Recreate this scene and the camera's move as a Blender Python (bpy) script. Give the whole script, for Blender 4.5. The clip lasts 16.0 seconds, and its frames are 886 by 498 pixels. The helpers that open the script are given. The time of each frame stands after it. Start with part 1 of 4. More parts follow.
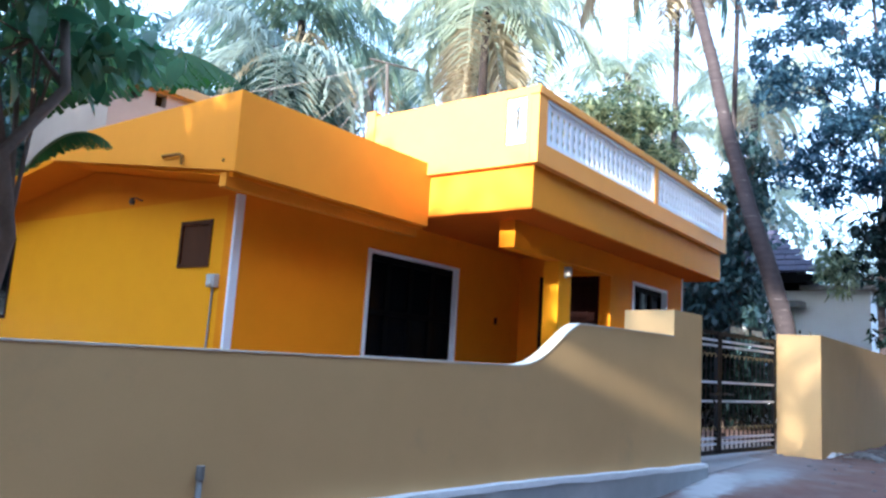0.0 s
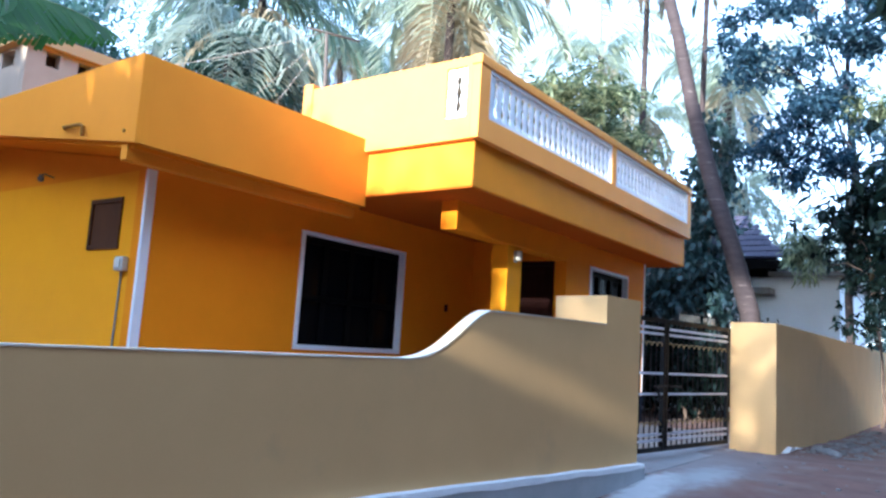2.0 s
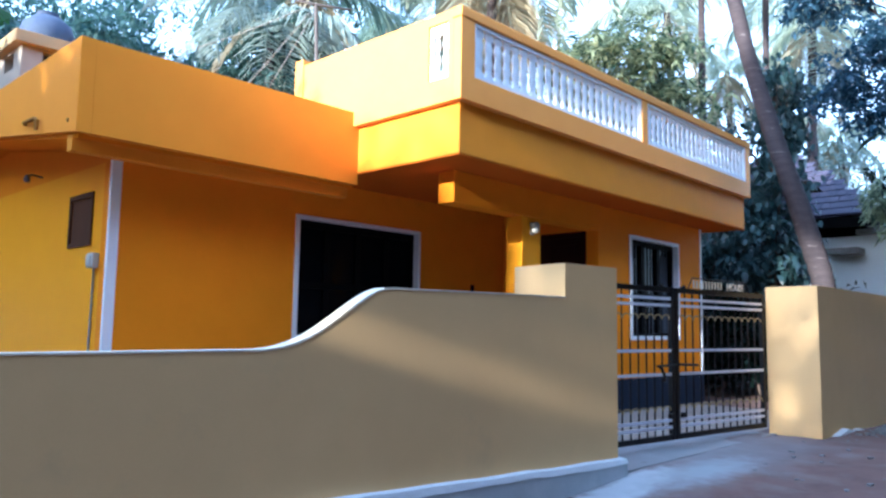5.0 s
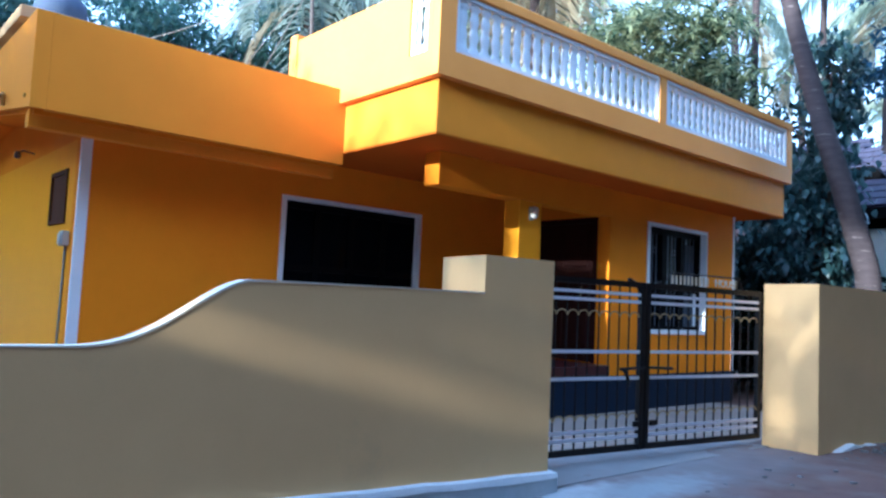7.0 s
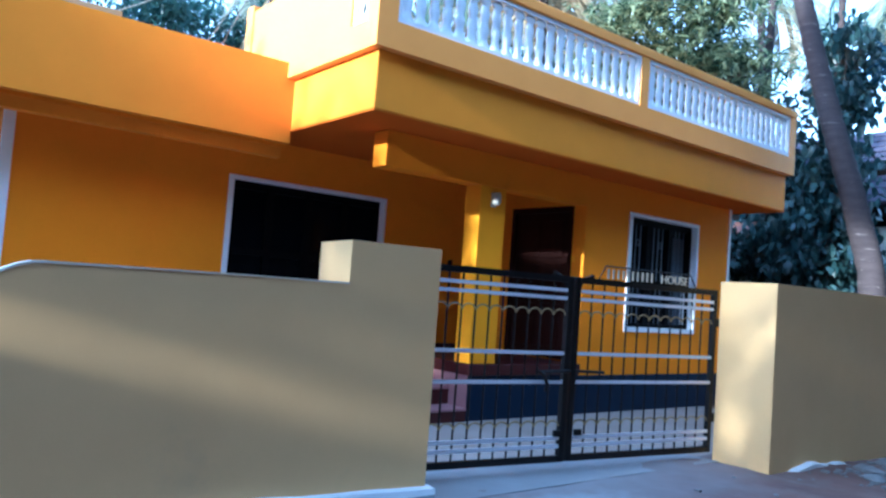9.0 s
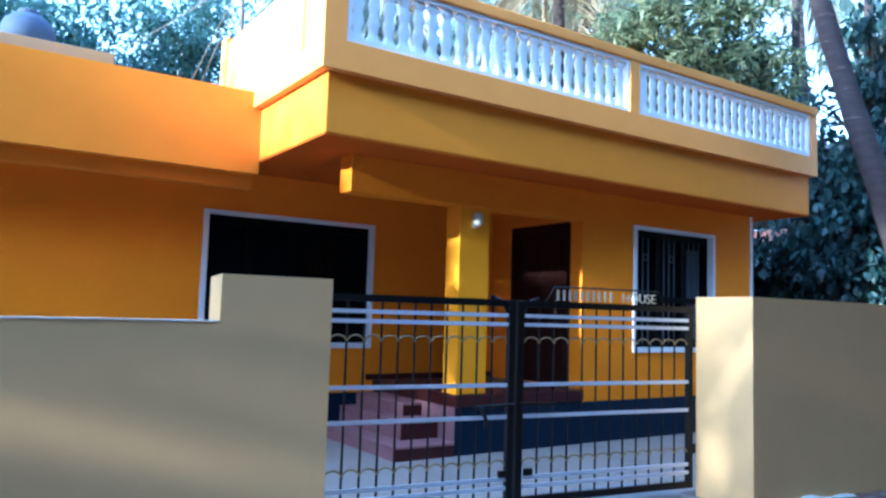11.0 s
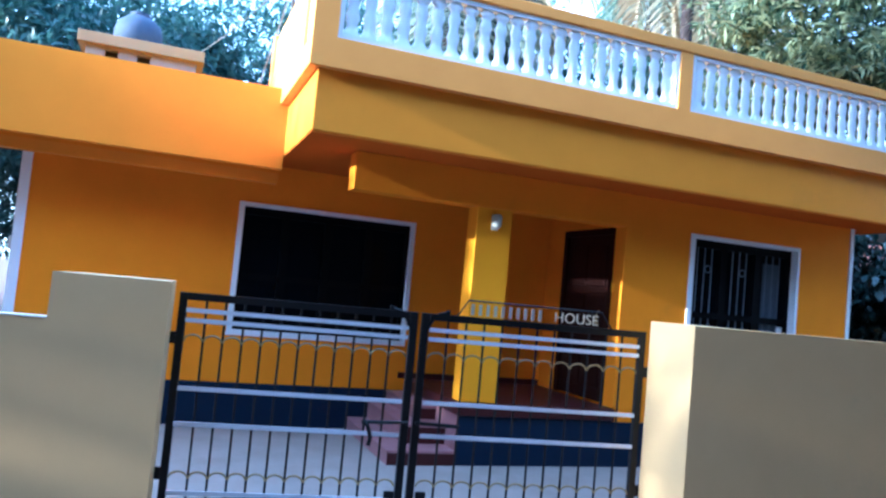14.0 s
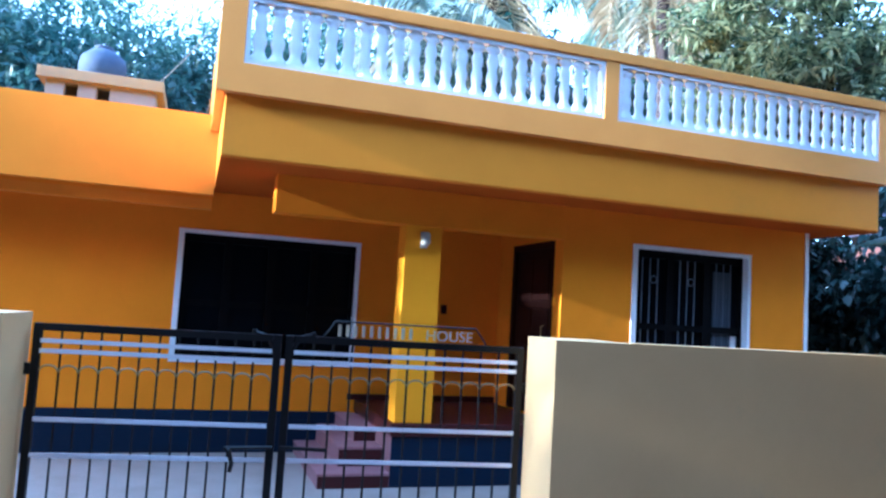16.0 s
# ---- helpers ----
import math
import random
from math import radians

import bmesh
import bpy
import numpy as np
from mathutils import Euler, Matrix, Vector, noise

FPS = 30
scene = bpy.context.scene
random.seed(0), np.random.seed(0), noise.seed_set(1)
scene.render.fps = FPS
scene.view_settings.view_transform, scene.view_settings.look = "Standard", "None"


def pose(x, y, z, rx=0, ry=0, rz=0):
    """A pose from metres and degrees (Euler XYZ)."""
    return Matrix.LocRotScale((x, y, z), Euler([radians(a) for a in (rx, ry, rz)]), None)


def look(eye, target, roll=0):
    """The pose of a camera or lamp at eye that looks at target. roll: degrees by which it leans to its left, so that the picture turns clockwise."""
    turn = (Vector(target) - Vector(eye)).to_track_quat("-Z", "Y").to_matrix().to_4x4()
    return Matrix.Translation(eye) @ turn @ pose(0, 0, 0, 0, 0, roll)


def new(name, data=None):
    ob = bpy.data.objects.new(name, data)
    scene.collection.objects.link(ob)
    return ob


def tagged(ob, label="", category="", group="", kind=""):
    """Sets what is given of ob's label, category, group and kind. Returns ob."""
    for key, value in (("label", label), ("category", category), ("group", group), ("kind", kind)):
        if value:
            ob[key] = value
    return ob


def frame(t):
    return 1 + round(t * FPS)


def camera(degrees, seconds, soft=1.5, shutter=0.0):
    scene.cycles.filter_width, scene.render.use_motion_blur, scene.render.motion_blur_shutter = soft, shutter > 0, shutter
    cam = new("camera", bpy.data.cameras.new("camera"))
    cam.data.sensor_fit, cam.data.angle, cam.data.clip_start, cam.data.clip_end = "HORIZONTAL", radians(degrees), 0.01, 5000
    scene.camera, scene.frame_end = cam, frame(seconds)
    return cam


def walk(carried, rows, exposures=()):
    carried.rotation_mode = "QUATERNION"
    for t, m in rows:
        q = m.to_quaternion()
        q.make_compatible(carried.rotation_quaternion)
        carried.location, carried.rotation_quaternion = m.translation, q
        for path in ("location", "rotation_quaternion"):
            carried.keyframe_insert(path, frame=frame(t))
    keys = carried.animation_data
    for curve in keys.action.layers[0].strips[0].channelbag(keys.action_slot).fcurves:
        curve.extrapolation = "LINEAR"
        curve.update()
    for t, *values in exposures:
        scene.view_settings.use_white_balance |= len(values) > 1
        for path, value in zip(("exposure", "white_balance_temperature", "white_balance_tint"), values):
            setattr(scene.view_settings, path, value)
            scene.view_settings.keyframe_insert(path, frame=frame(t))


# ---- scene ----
cam = camera(61.5, 16.0, soft=2.5)
METRES, EYE, TILT, LEAN, TURN = 8.6, 0.78, 0.0, 0.0, 37.6
ROWS = [
    (0.0, 0.0, 0.0, 0.0, -0.54, 8.42, -3.63),
    (0.5, 0.0169, 0.0205, 0.0009, 0.01, 7.98, -3.09),
    (1.0, 0.0421, 0.0315, 0.0054, 0.93, 6.2, -4.9),
    (1.5, 0.0572, 0.0529, 0.0056, 0.6, 6.2, -3.4),
    (2.0, 0.0703, 0.0776, 0.0079, -1.86, 7.52, -3.58),
    (2.5, 0.0962, 0.0913, 0.0073, 1.39, 6.39, -2.49),
    (3.0, 0.1245, 0.1052, 0.0122, 1.44, 5.41, -4.74),
    (3.5, 0.1462, 0.1238, 0.0101, 1.83, 5.68, -4.01),
    (6.0, 0.264, 0.2106, 0.024, 8.3, 6.02, -0.83),
    (6.5, 0.2953, 0.2288, 0.0296, 10.98, 4.95, -4.8),
    (7.0, 0.322, 0.2446, 0.0287, 11.29, 4.31, -2.66),
    (7.5, 0.3417, 0.2723, 0.031, 11.13, 4.35, -4.0),
    (8.0, 0.3698, 0.2888, 0.0315, 12.93, 4.36, -4.25),
    (8.5, 0.4001, 0.3075, 0.0351, 14.4, 2.95, -4.56),
    (9.0, 0.4164, 0.3337, 0.0376, 13.81, 3.31, -4.24),
    (11.5, 0.5404, 0.4263, 0.0561, 20.21, 4.78, -1.95),
    (12.0, 0.5774, 0.4439, 0.0638, 23.08, 2.73, -5.12),
    (12.5, 0.6023, 0.4635, 0.0613, 23.08, 3.71, -4.6),
    (13.0, 0.6233, 0.4842, 0.0668, 24.87, 3.96, -5.28),
    (13.5, 0.6424, 0.5017, 0.0654, 27.36, 3.92, -5.2),
    (14.0, 0.6787, 0.5233, 0.0741, 31.84, 3.5, -5.32),
    (14.5, 0.6988, 0.5464, 0.0746, 31.36, 3.61, -3.78),
    (15.0, 0.7205, 0.5629, 0.0795, 32.07, 4.88, -1.73),
    (15.5, 0.7549, 0.5759, 0.084, 35.69, 3.16, -4.57),
    (16.0, 0.7766, 0.5933, 0.0845, 33.88, 4.71, -3.42),
]
walk(cam, [(t, pose(0, 0, EYE, TILT, LEAN, TURN) @ pose(METRES * x, METRES * y, METRES * z, 90 + pitch, roll, yaw)) for t, x, y, z, yaw, pitch, roll in ROWS],
     exposures=[(0.0, 1.86, 5300, 8), (3.5, 1.83, 5150, 9), (6.0, 1.73, 4850, 6), (8.0, 1.54, 4500, 3), (9.2, 1.88, 4400, 1), (11.5, 2.03, 4350, 1), (16.0, 2.30, 4400, 5)])

# ---------------------------------------------------------------- world and sun
SUN_FROM = Vector((0.03, -1.0, 0.258)).normalized()
world = bpy.data.worlds.new("sky")
scene.world = world
world.use_nodes = True
wn = world.node_tree
sky = wn.nodes.new("ShaderNodeTexSky")
sky.sky_type = "NISHITA"
sky.sun_disc = False
sky.sun_elevation = math.asin(SUN_FROM.z)
sky.sun_rotation = math.atan2(SUN_FROM.x, SUN_FROM.y)
sky.air_density, sky.dust_density, sky.ozone_density = 1.0, 1.0, 1.0
wn.nodes["Background"].inputs["Strength"].default_value = 0.15
haze = wn.nodes.new("ShaderNodeMix")
haze.data_type, haze.blend_type = "RGBA", "ADD"
haze.inputs["Factor"].default_value = 1.0
haze.inputs["B"].default_value = (3.0, 3.65, 4.75, 1)      # thin even high haze
wn.links.new(sky.outputs[0], haze.inputs["A"])
wn.links.new(haze.outputs["Result"], wn.nodes["Background"].inputs["Color"])
sun = new("sun", bpy.data.lights.new("sun", "SUN"))
sun.data.energy, sun.data.angle, sun.data.color = 5.0, radians(0.7), (1.0, 0.86, 0.67)
sun.matrix_world = look(SUN_FROM * 30, (0, 0, 0))


# ---------------------------------------------------------------- materials
def material(name, color, rough=0.6, color2=None, scale=6.0, fine=60.0, amount=0.35, bump=0.15, metal=0.0, spec=0.4,
             stain=None, stain_scale=1.2, stain_low=0.55, stain_high=0.75, stain_amount=0.5, stretch=(1, 1, 1)):
    """A painted or mineral surface: base colour, broad variation, fine grain, stains and relief."""
    m = bpy.data.materials.new(name)
    m.use_nodes = True
    nt = m.node_tree
    b = nt.nodes["Principled BSDF"]
    b.inputs["Roughness"].default_value, b.inputs["Metallic"].default_value = rough, metal
    b.inputs["Specular IOR Level"].default_value = spec
    geo = nt.nodes.new("ShaderNodeNewGeometry")
    mapping = nt.nodes.new("ShaderNodeMapping")
    mapping.inputs["Scale"].default_value = stretch
    nt.links.new(geo.outputs["Position"], mapping.inputs["Vector"])

    def noise_node(s, detail, rough_=0.6):
        n = nt.nodes.new("ShaderNodeTexNoise")
        n.inputs["Scale"].default_value, n.inputs["Detail"].default_value, n.inputs["Roughness"].default_value = s, detail, rough_
        nt.links.new(mapping.outputs[0], n.inputs["Vector"])
        return n
    broad, grain = noise_node(scale, 4), noise_node(fine, 3)
    mix = nt.nodes.new("ShaderNodeMix")
    mix.data_type = "RGBA"
    c2 = color2 or tuple(c * 0.72 for c in color)
    mix.inputs["A"].default_value, mix.inputs["B"].default_value = (*color, 1), (*c2, 1)
    ramp = nt.nodes.new("ShaderNodeMapRange")
    ramp.inputs["From Min"].default_value, ramp.inputs["From Max"].default_value = 0.35, 0.7
    ramp.inputs["To Max"].default_value = amount
    add = nt.nodes.new("ShaderNodeMath")
    add.operation = "MULTIPLY_ADD"
    nt.links.new(grain.outputs["Fac"], add.inputs[0])
    add.inputs[1].default_value = 0.3
    nt.links.new(broad.outputs["Fac"], add.inputs[2])
    nt.links.new(add.outputs[0], ramp.inputs["Value"])
    ramp.inputs["From Min"].default_value, ramp.inputs["From Max"].default_value = 0.45, 0.9
    nt.links.new(ramp.outputs[0], mix.inputs["Factor"])
    out = mix.outputs["Result"]
    if stain:
        sn = noise_node(stain_scale, 6, 0.65)
        sr = nt.nodes.new("ShaderNodeMapRange")
        sr.inputs["From Min"].default_value, sr.inputs["From Max"].default_value = stain_low, stain_high
        sr.inputs["To Max"].default_value = stain_amount
        nt.links.new(sn.outputs["Fac"], sr.inputs["Value"])
        m2 = nt.nodes.new("ShaderNodeMix")
        m2.data_type = "RGBA"
        m2.inputs["B"].default_value = (*stain, 1)
        nt.links.new(sr.outputs[0], m2.inputs["Factor"])
        nt.links.new(out, m2.inputs["A"])
        out = m2.outputs["Result"]
    nt.links.new(out, b.inputs["Base Color"])
    if bump:
        bp = nt.nodes.new("ShaderNodeBump")
        bp.inputs["Strength"].default_value, bp.inputs["Distance"].default_value = bump, 0.01
        nt.links.new(add.outputs[0], bp.inputs["Height"])
        nt.links.new(bp.outputs[0], b.inputs["Normal"])
    return m


def leaf_material(name, dark, light, gloss=0.45, through_light=0.35):
    """Leaves: colour differs from leaf to leaf, some light passes through."""
    m = bpy.data.materials.new(name)
    m.use_nodes = True
    nt = m.node_tree
    b = nt.nodes["Principled BSDF"]
    geo = nt.nodes.new("ShaderNodeNewGeometry")
    ramp = nt.nodes.new("ShaderNodeMix")
    ramp.data_type = "RGBA"
    ramp.inputs["A"].default_value, ramp.inputs["B"].default_value = (*dark, 1), (*light, 1)
    nt.links.new(geo.outputs["Random Per Island"], ramp.inputs["Factor"])
    nt.links.new(ramp.outputs["Result"], b.inputs["Base Color"])
    b.inputs["Roughness"].default_value = gloss
    tr = nt.nodes.new("ShaderNodeBsdfTranslucent")
    nt.links.new(ramp.outputs["Result"], tr.inputs["Color"])
    ms = nt.nodes.new("ShaderNodeMixShader")
    ms.inputs[0].default_value = through_light
    nt.links.new(b.outputs[0], ms.inputs[1])
    nt.links.new(tr.outputs[0], ms.inputs[2])
    nt.links.new(ms.outputs[0], nt.nodes["Material Output"].inputs["Surface"])
    return m


def glass_material(name):
    m = bpy.data.materials.new(name)
    m.use_nodes = True
    b = m.node_tree.nodes["Principled BSDF"]
    b.inputs["Base Color"].default_value = (0.004, 0.005, 0.007, 1)
    b.inputs["Roughness"].default_value = 0.12
    b.inputs["Specular IOR Level"].default_value = 0.03
    return m


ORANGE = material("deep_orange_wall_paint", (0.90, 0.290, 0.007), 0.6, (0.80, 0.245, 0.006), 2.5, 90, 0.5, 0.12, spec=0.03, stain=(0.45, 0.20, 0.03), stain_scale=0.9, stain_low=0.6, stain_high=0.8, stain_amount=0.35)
# paler than the wall orange; sun glare is worked into this colour
FASCIA = material("glare_paled_fascia_ochre", (0.90, 0.39, 0.080), 0.55, (0.81, 0.335, 0.066), 2.2, 90, 0.5, 0.12, spec=0.2, stain=(0.50, 0.26, 0.08), stain_scale=0.8, stain_low=0.58, stain_high=0.8, stain_amount=0.35)
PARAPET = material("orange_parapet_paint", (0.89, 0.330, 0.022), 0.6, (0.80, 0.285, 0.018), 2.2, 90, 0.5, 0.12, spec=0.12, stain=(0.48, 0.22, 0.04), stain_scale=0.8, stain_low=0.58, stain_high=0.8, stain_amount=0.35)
# wall orange made darker and redder, so under-slab shade sits in the colour
SOFFIT = material("shade_darkened_soffit_orange", (0.60, 0.135, 0.010), 0.7, (0.52, 0.11, 0.009), 2.2, 90, 0.5, 0.12, spec=0.03)
YELLOW = material("yellow_paint", (0.96, 0.395, 0.006), 0.55, (0.88, 0.345, 0.006), 2.5, 90, 0.4, 0.1, spec=0.05)
CREAM = material("cream_paint", (0.80, 0.525, 0.235), 0.75, (0.71, 0.455, 0.20), 1.6, 110, 0.6, 0.2, spec=0.2, stain=(0.42, 0.32, 0.19), stain_scale=1.1, stain_low=0.58, stain_high=0.8, stain_amount=0.4)
WHITE = material("white_paint", (0.87, 0.89, 0.91), 0.55, (0.77, 0.80, 0.83), 4, 80, 0.5, 0.1)
SKIRT = material("dark_blue_plinth_paint", (0.003, 0.013, 0.036), 0.6, (0.006, 0.012, 0.026), 3, 70, 0.6, 0.1, spec=0.2)
RED_OXIDE = material("red_oxide_floor", (0.045, 0.009, 0.010), 0.4, (0.065, 0.014, 0.014), 3, 60, 0.6, 0.05, spec=0.25)
PINK_STEP = material("worn_and_lit_red_step", (0.33, 0.17, 0.18), 0.5, (0.23, 0.105, 0.115), 4, 60, 0.7, 0.1)
CEMENT = material("cement", (0.27, 0.265, 0.27), 0.8, (0.19, 0.185, 0.19), 1.8, 70, 0.8, 0.4, stain=(0.20, 0.19, 0.18), stain_scale=0.8, stain_amount=0.5)
PALE_CEMENT = material("pale_cement", (0.46, 0.49, 0.51), 0.8, (0.34, 0.365, 0.39), 1.8, 70, 0.8, 0.4, stain=(0.62, 0.65, 0.67), stain_scale=1.6, stain_low=0.5, stain_high=0.75, stain_amount=0.6)
WHITEWASH = material("limewash_edge", (0.78, 0.79, 0.80), 0.8, (0.6, 0.62, 0.64), 6, 60, 0.6, 0.4)
CAP = material("worn_limewash", (0.86, 0.80, 0.66), 0.8, (0.74, 0.56, 0.32), 4, 40, 0.9, 0.3)
YARD = material("yard_sand_concrete", (0.33, 0.28, 0.245), 0.85, (0.245, 0.20, 0.17), 2.0, 60, 0.8, 0.3, stain=(0.22, 0.18, 0.14), stain_scale=1.5)
EARTH = material("red_earth_road", (0.175, 0.098, 0.078), 0.9, (0.10, 0.056, 0.045), 2.6, 28, 0.9, 1.0, stain=(0.18, 0.135, 0.12), stain_scale=2.2, stain_low=0.5, stain_high=0.66, stain_amount=0.7)


def blend_patch(m, other, centre, radii, lo, hi, rough_scale, seed):
    """Lay a second surface over a material in a patch with a ragged outline."""
    nt = m.node_tree
    b = nt.nodes["Principled BSDF"]
    old = b.inputs["Base Color"].links[0].from_socket
    geo = nt.nodes.new("ShaderNodeNewGeometry")
    mp = nt.nodes.new("ShaderNodeMapping")
    mp.vector_type = "TEXTURE"
    mp.inputs["Location"].default_value, mp.inputs["Scale"].default_value = centre, radii
    nt.links.new(geo.outputs["Position"], mp.inputs["Vector"])
    ln = nt.nodes.new("ShaderNodeVectorMath")
    ln.operation = "LENGTH"
    nt.links.new(mp.outputs[0], ln.inputs[0])
    ns = nt.nodes.new("ShaderNodeTexNoise")
    ns.noise_dimensions = "4D"
    ns.inputs["W"].default_value, ns.inputs["Scale"].default_value, ns.inputs["Detail"].default_value = seed, rough_scale, 6
    nt.links.new(geo.outputs["Position"], ns.inputs["Vector"])
    ad = nt.nodes.new("ShaderNodeMath")
    ad.operation = "MULTIPLY_ADD"
    ad.inputs[1].default_value = 1.1
    nt.links.new(ns.outputs["Fac"], ad.inputs[0])
    nt.links.new(ln.outputs["Value"], ad.inputs[2])
    mr = nt.nodes.new("ShaderNodeMapRange")
    mr.inputs["From Min"].default_value, mr.inputs["From Max"].default_value = hi, lo
    nt.links.new(ad.outputs[0], mr.inputs["Value"])
    mx = nt.nodes.new("ShaderNodeMix")
    mx.data_type = "RGBA"
    mx.inputs["B"].default_value = (*other, 1)
    nt.links.new(mr.outputs[0], mx.inputs["Factor"])
    nt.links.new(old, mx.inputs["A"])
    nt.links.new(mx.outputs["Result"], b.inputs["Base Color"])


blend_patch(EARTH, (0.225, 0.205, 0.205), (-2.6, 8.6, -0.1), (0.95, 1.85, 1.0), 0.9, 1.9, 3.0, 1.0)
blend_patch(EARTH, (0.44, 0.455, 0.47), (-2.15, 6.95, -0.2), (0.20, 0.75, 1.0), 1.15, 1.7, 9.0, 4.0)
blend_patch(EARTH, (0.30, 0.31, 0.32), (-1.95, 7.7, -0.2), (0.25, 0.8, 1.0), 0.9, 1.8, 10.0, 9.0)
BLACK_IRON = material("black_iron_paint", (0.006, 0.006, 0.007), 0.45, (0.014, 0.012, 0.011), 8, 80, 0.5, 0.1, spec=0.25)
SILVER = material("silver_paint", (0.80, 0.80, 0.84), 0.4, (0.62, 0.62, 0.68), 8, 80, 0.5, 0.1, metal=0.1)
GRILLE = material("dull_grille_paint", (0.10, 0.115, 0.15), 0.5, (0.06, 0.07, 0.09), 8, 80, 0.5, 0.1)
BRASS = material("gold_paint", (0.36, 0.25, 0.11), 0.45, (0.22, 0.15, 0.06), 8, 80, 0.5, 0.1, metal=0.2)
LETTER = material("dull_gold_letter_paint", (0.66, 0.56, 0.40), 0.4, (0.5, 0.41, 0.28), 8, 80, 0.5, 0.1, metal=0.1)
DARK_WOOD = material("dark_wood", (0.020, 0.006, 0.005), 0.65, (0.030, 0.009, 0.007), 5, 60, 0.8, 0.15, spec=0.1, stretch=(4, 4, 0.5))
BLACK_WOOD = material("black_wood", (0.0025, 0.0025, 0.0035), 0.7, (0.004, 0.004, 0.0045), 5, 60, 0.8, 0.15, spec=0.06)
GLASS = glass_material("window_glass")
BARK = material("bark", (0.16, 0.115, 0.09), 0.9, (0.08, 0.06, 0.05), 5, 40, 0.9, 0.8)
PALM_BARK = material("palm_bark", (0.062, 0.047, 0.050), 0.9, (0.028, 0.022, 0.024), 3, 30, 0.9, 0.6, stretch=(1, 1, 4), stain=(0.26, 0.22, 0.215), stain_scale=2.5, stain_low=0.6, stain_high=0.7, stain_amount=0.6)
LEAF = leaf_material("leaf", (0.030, 0.080, 0.075), (0.105, 0.19, 0.17), 0.35, 0.5)
LEAF_YARD = leaf_material("yard_leaf", (0.04, 0.12, 0.06), (0.13, 0.26, 0.13), 0.35, 0.5)
LEAF_DARK = leaf_material("dark_leaf", (0.020, 0.058, 0.095), (0.095, 0.185, 0.265), 0.25, 0.45)
# leaf greens lowered to near black so canopy shade sits in the colour
LEAF_DEEP = leaf_material("shade_darkened_leaf", (0.006, 0.014, 0.012), (0.022, 0.040, 0.036), 0.2, 0.55)
LEAF_VINE = leaf_material("vine_leaf", (0.012, 0.036, 0.038), (0.075, 0.135, 0.14), 0.3, 0.35)
# range stretched so sunlit highlights and shaded leaves sit in the colours
LEAF_BRIGHT = leaf_material("bright_leaf", (0.022, 0.060, 0.042), (0.40, 0.46, 0.27), 0.25, 0.5)
FROND = leaf_material("frond", (0.12, 0.20, 0.16), (0.28, 0.36, 0.28), 0.4, 0.5)
# frond colours lightened to carry sunlight and bloom
FROND_PALE = leaf_material("glare_paled_frond", (0.30, 0.36, 0.28), (0.50, 0.55, 0.42), 0.4, 0.5)
# leaf colours lightened to carry the haze
LEAF_PALE = leaf_material("haze_paled_leaf", (0.22, 0.28, 0.26), (0.38, 0.45, 0.40), 0.5, 0.5)
FROND_DRY = leaf_material("dry_frond", (0.32, 0.27, 0.18), (0.52, 0.46, 0.33))
TILE = material("clay_roof_tile", (0.042, 0.042, 0.076), 0.8, (0.072, 0.064, 0.105), 4, 40, 0.9, 0.4)
RED_TILE = material("red_clay_tile", (0.22, 0.085, 0.055), 0.8, (0.14, 0.055, 0.04), 4, 40, 0.9, 0.4, stain=(0.12, 0.08, 0.06), stain_scale=2.0)
FAR_WHITE = material("pale_limewash", (0.78, 0.84, 0.90), 0.8, (0.66, 0.72, 0.78), 1.2, 40, 0.7, 0.2)
STONE = material("granite_rubble", (0.24, 0.235, 0.23), 0.85, (0.14, 0.135, 0.13), 6, 60, 0.8, 0.5)
PLASTIC = material("white_plastic", (0.55, 0.54, 0.48), 0.5, (0.42, 0.40, 0.34), 6, 60, 0.4, 0.05)
PVC = material("grey_pvc", (0.27, 0.27, 0.265), 0.5, (0.19, 0.19, 0.185), 6, 60, 0.5, 0.05)
PVC_DARK = material("dark_pipe", (0.10, 0.08, 0.07), 0.6, (0.05, 0.04, 0.035), 6, 60, 0.6, 0.1)
HATCH = material("brown_painted_board", (0.095, 0.036, 0.014), 0.6, (0.06, 0.022, 0.01), 5, 60, 0.7, 0.15, spec=0.1, stretch=(1, 1, 0.3))
DRUM = material("dusty_blue_plastic", (0.045, 0.065, 0.12), 0.75, (0.075, 0.10, 0.15), 5, 40, 0.7, 0.1)
OCHRE = material("weathered_ochre_paint", (0.46, 0.30, 0.12), 0.7, (0.34, 0.24, 0.14), 1.5, 50, 0.7, 0.2)
RUST = material("painted_over_pipe", (0.30, 0.13, 0.02), 0.7, (0.18, 0.08, 0.015), 6, 60, 0.6, 0.1, spec=0.1)
BACK_CREAM = material("weathered_cream_paint", (0.40, 0.33, 0.255), 0.7, (0.29, 0.24, 0.19), 1.5, 50, 0.7, 0.2)


# ---------------------------------------------------------------- mesh helpers
def part(name, bm, mat, parent=None, label="", smooth=False):
    """Link a bmesh, drawn in the world's coordinates, as one mesh under a thing or a part."""
    me = bpy.data.meshes.new(name)
    bm.to_mesh(me)
    bm.free()
    me.materials.append(mat)
    if smooth:
        me.polygons.foreach_set("use_smooth", [True] * len(me.polygons))
    ob = new(name, me)
    if parent is not None:
        ob.parent = parent
        ob.matrix_parent_inverse = parent.matrix_basis.inverted() if parent.parent is None else Matrix()
    if label:
        tagged(ob, label)
    return ob


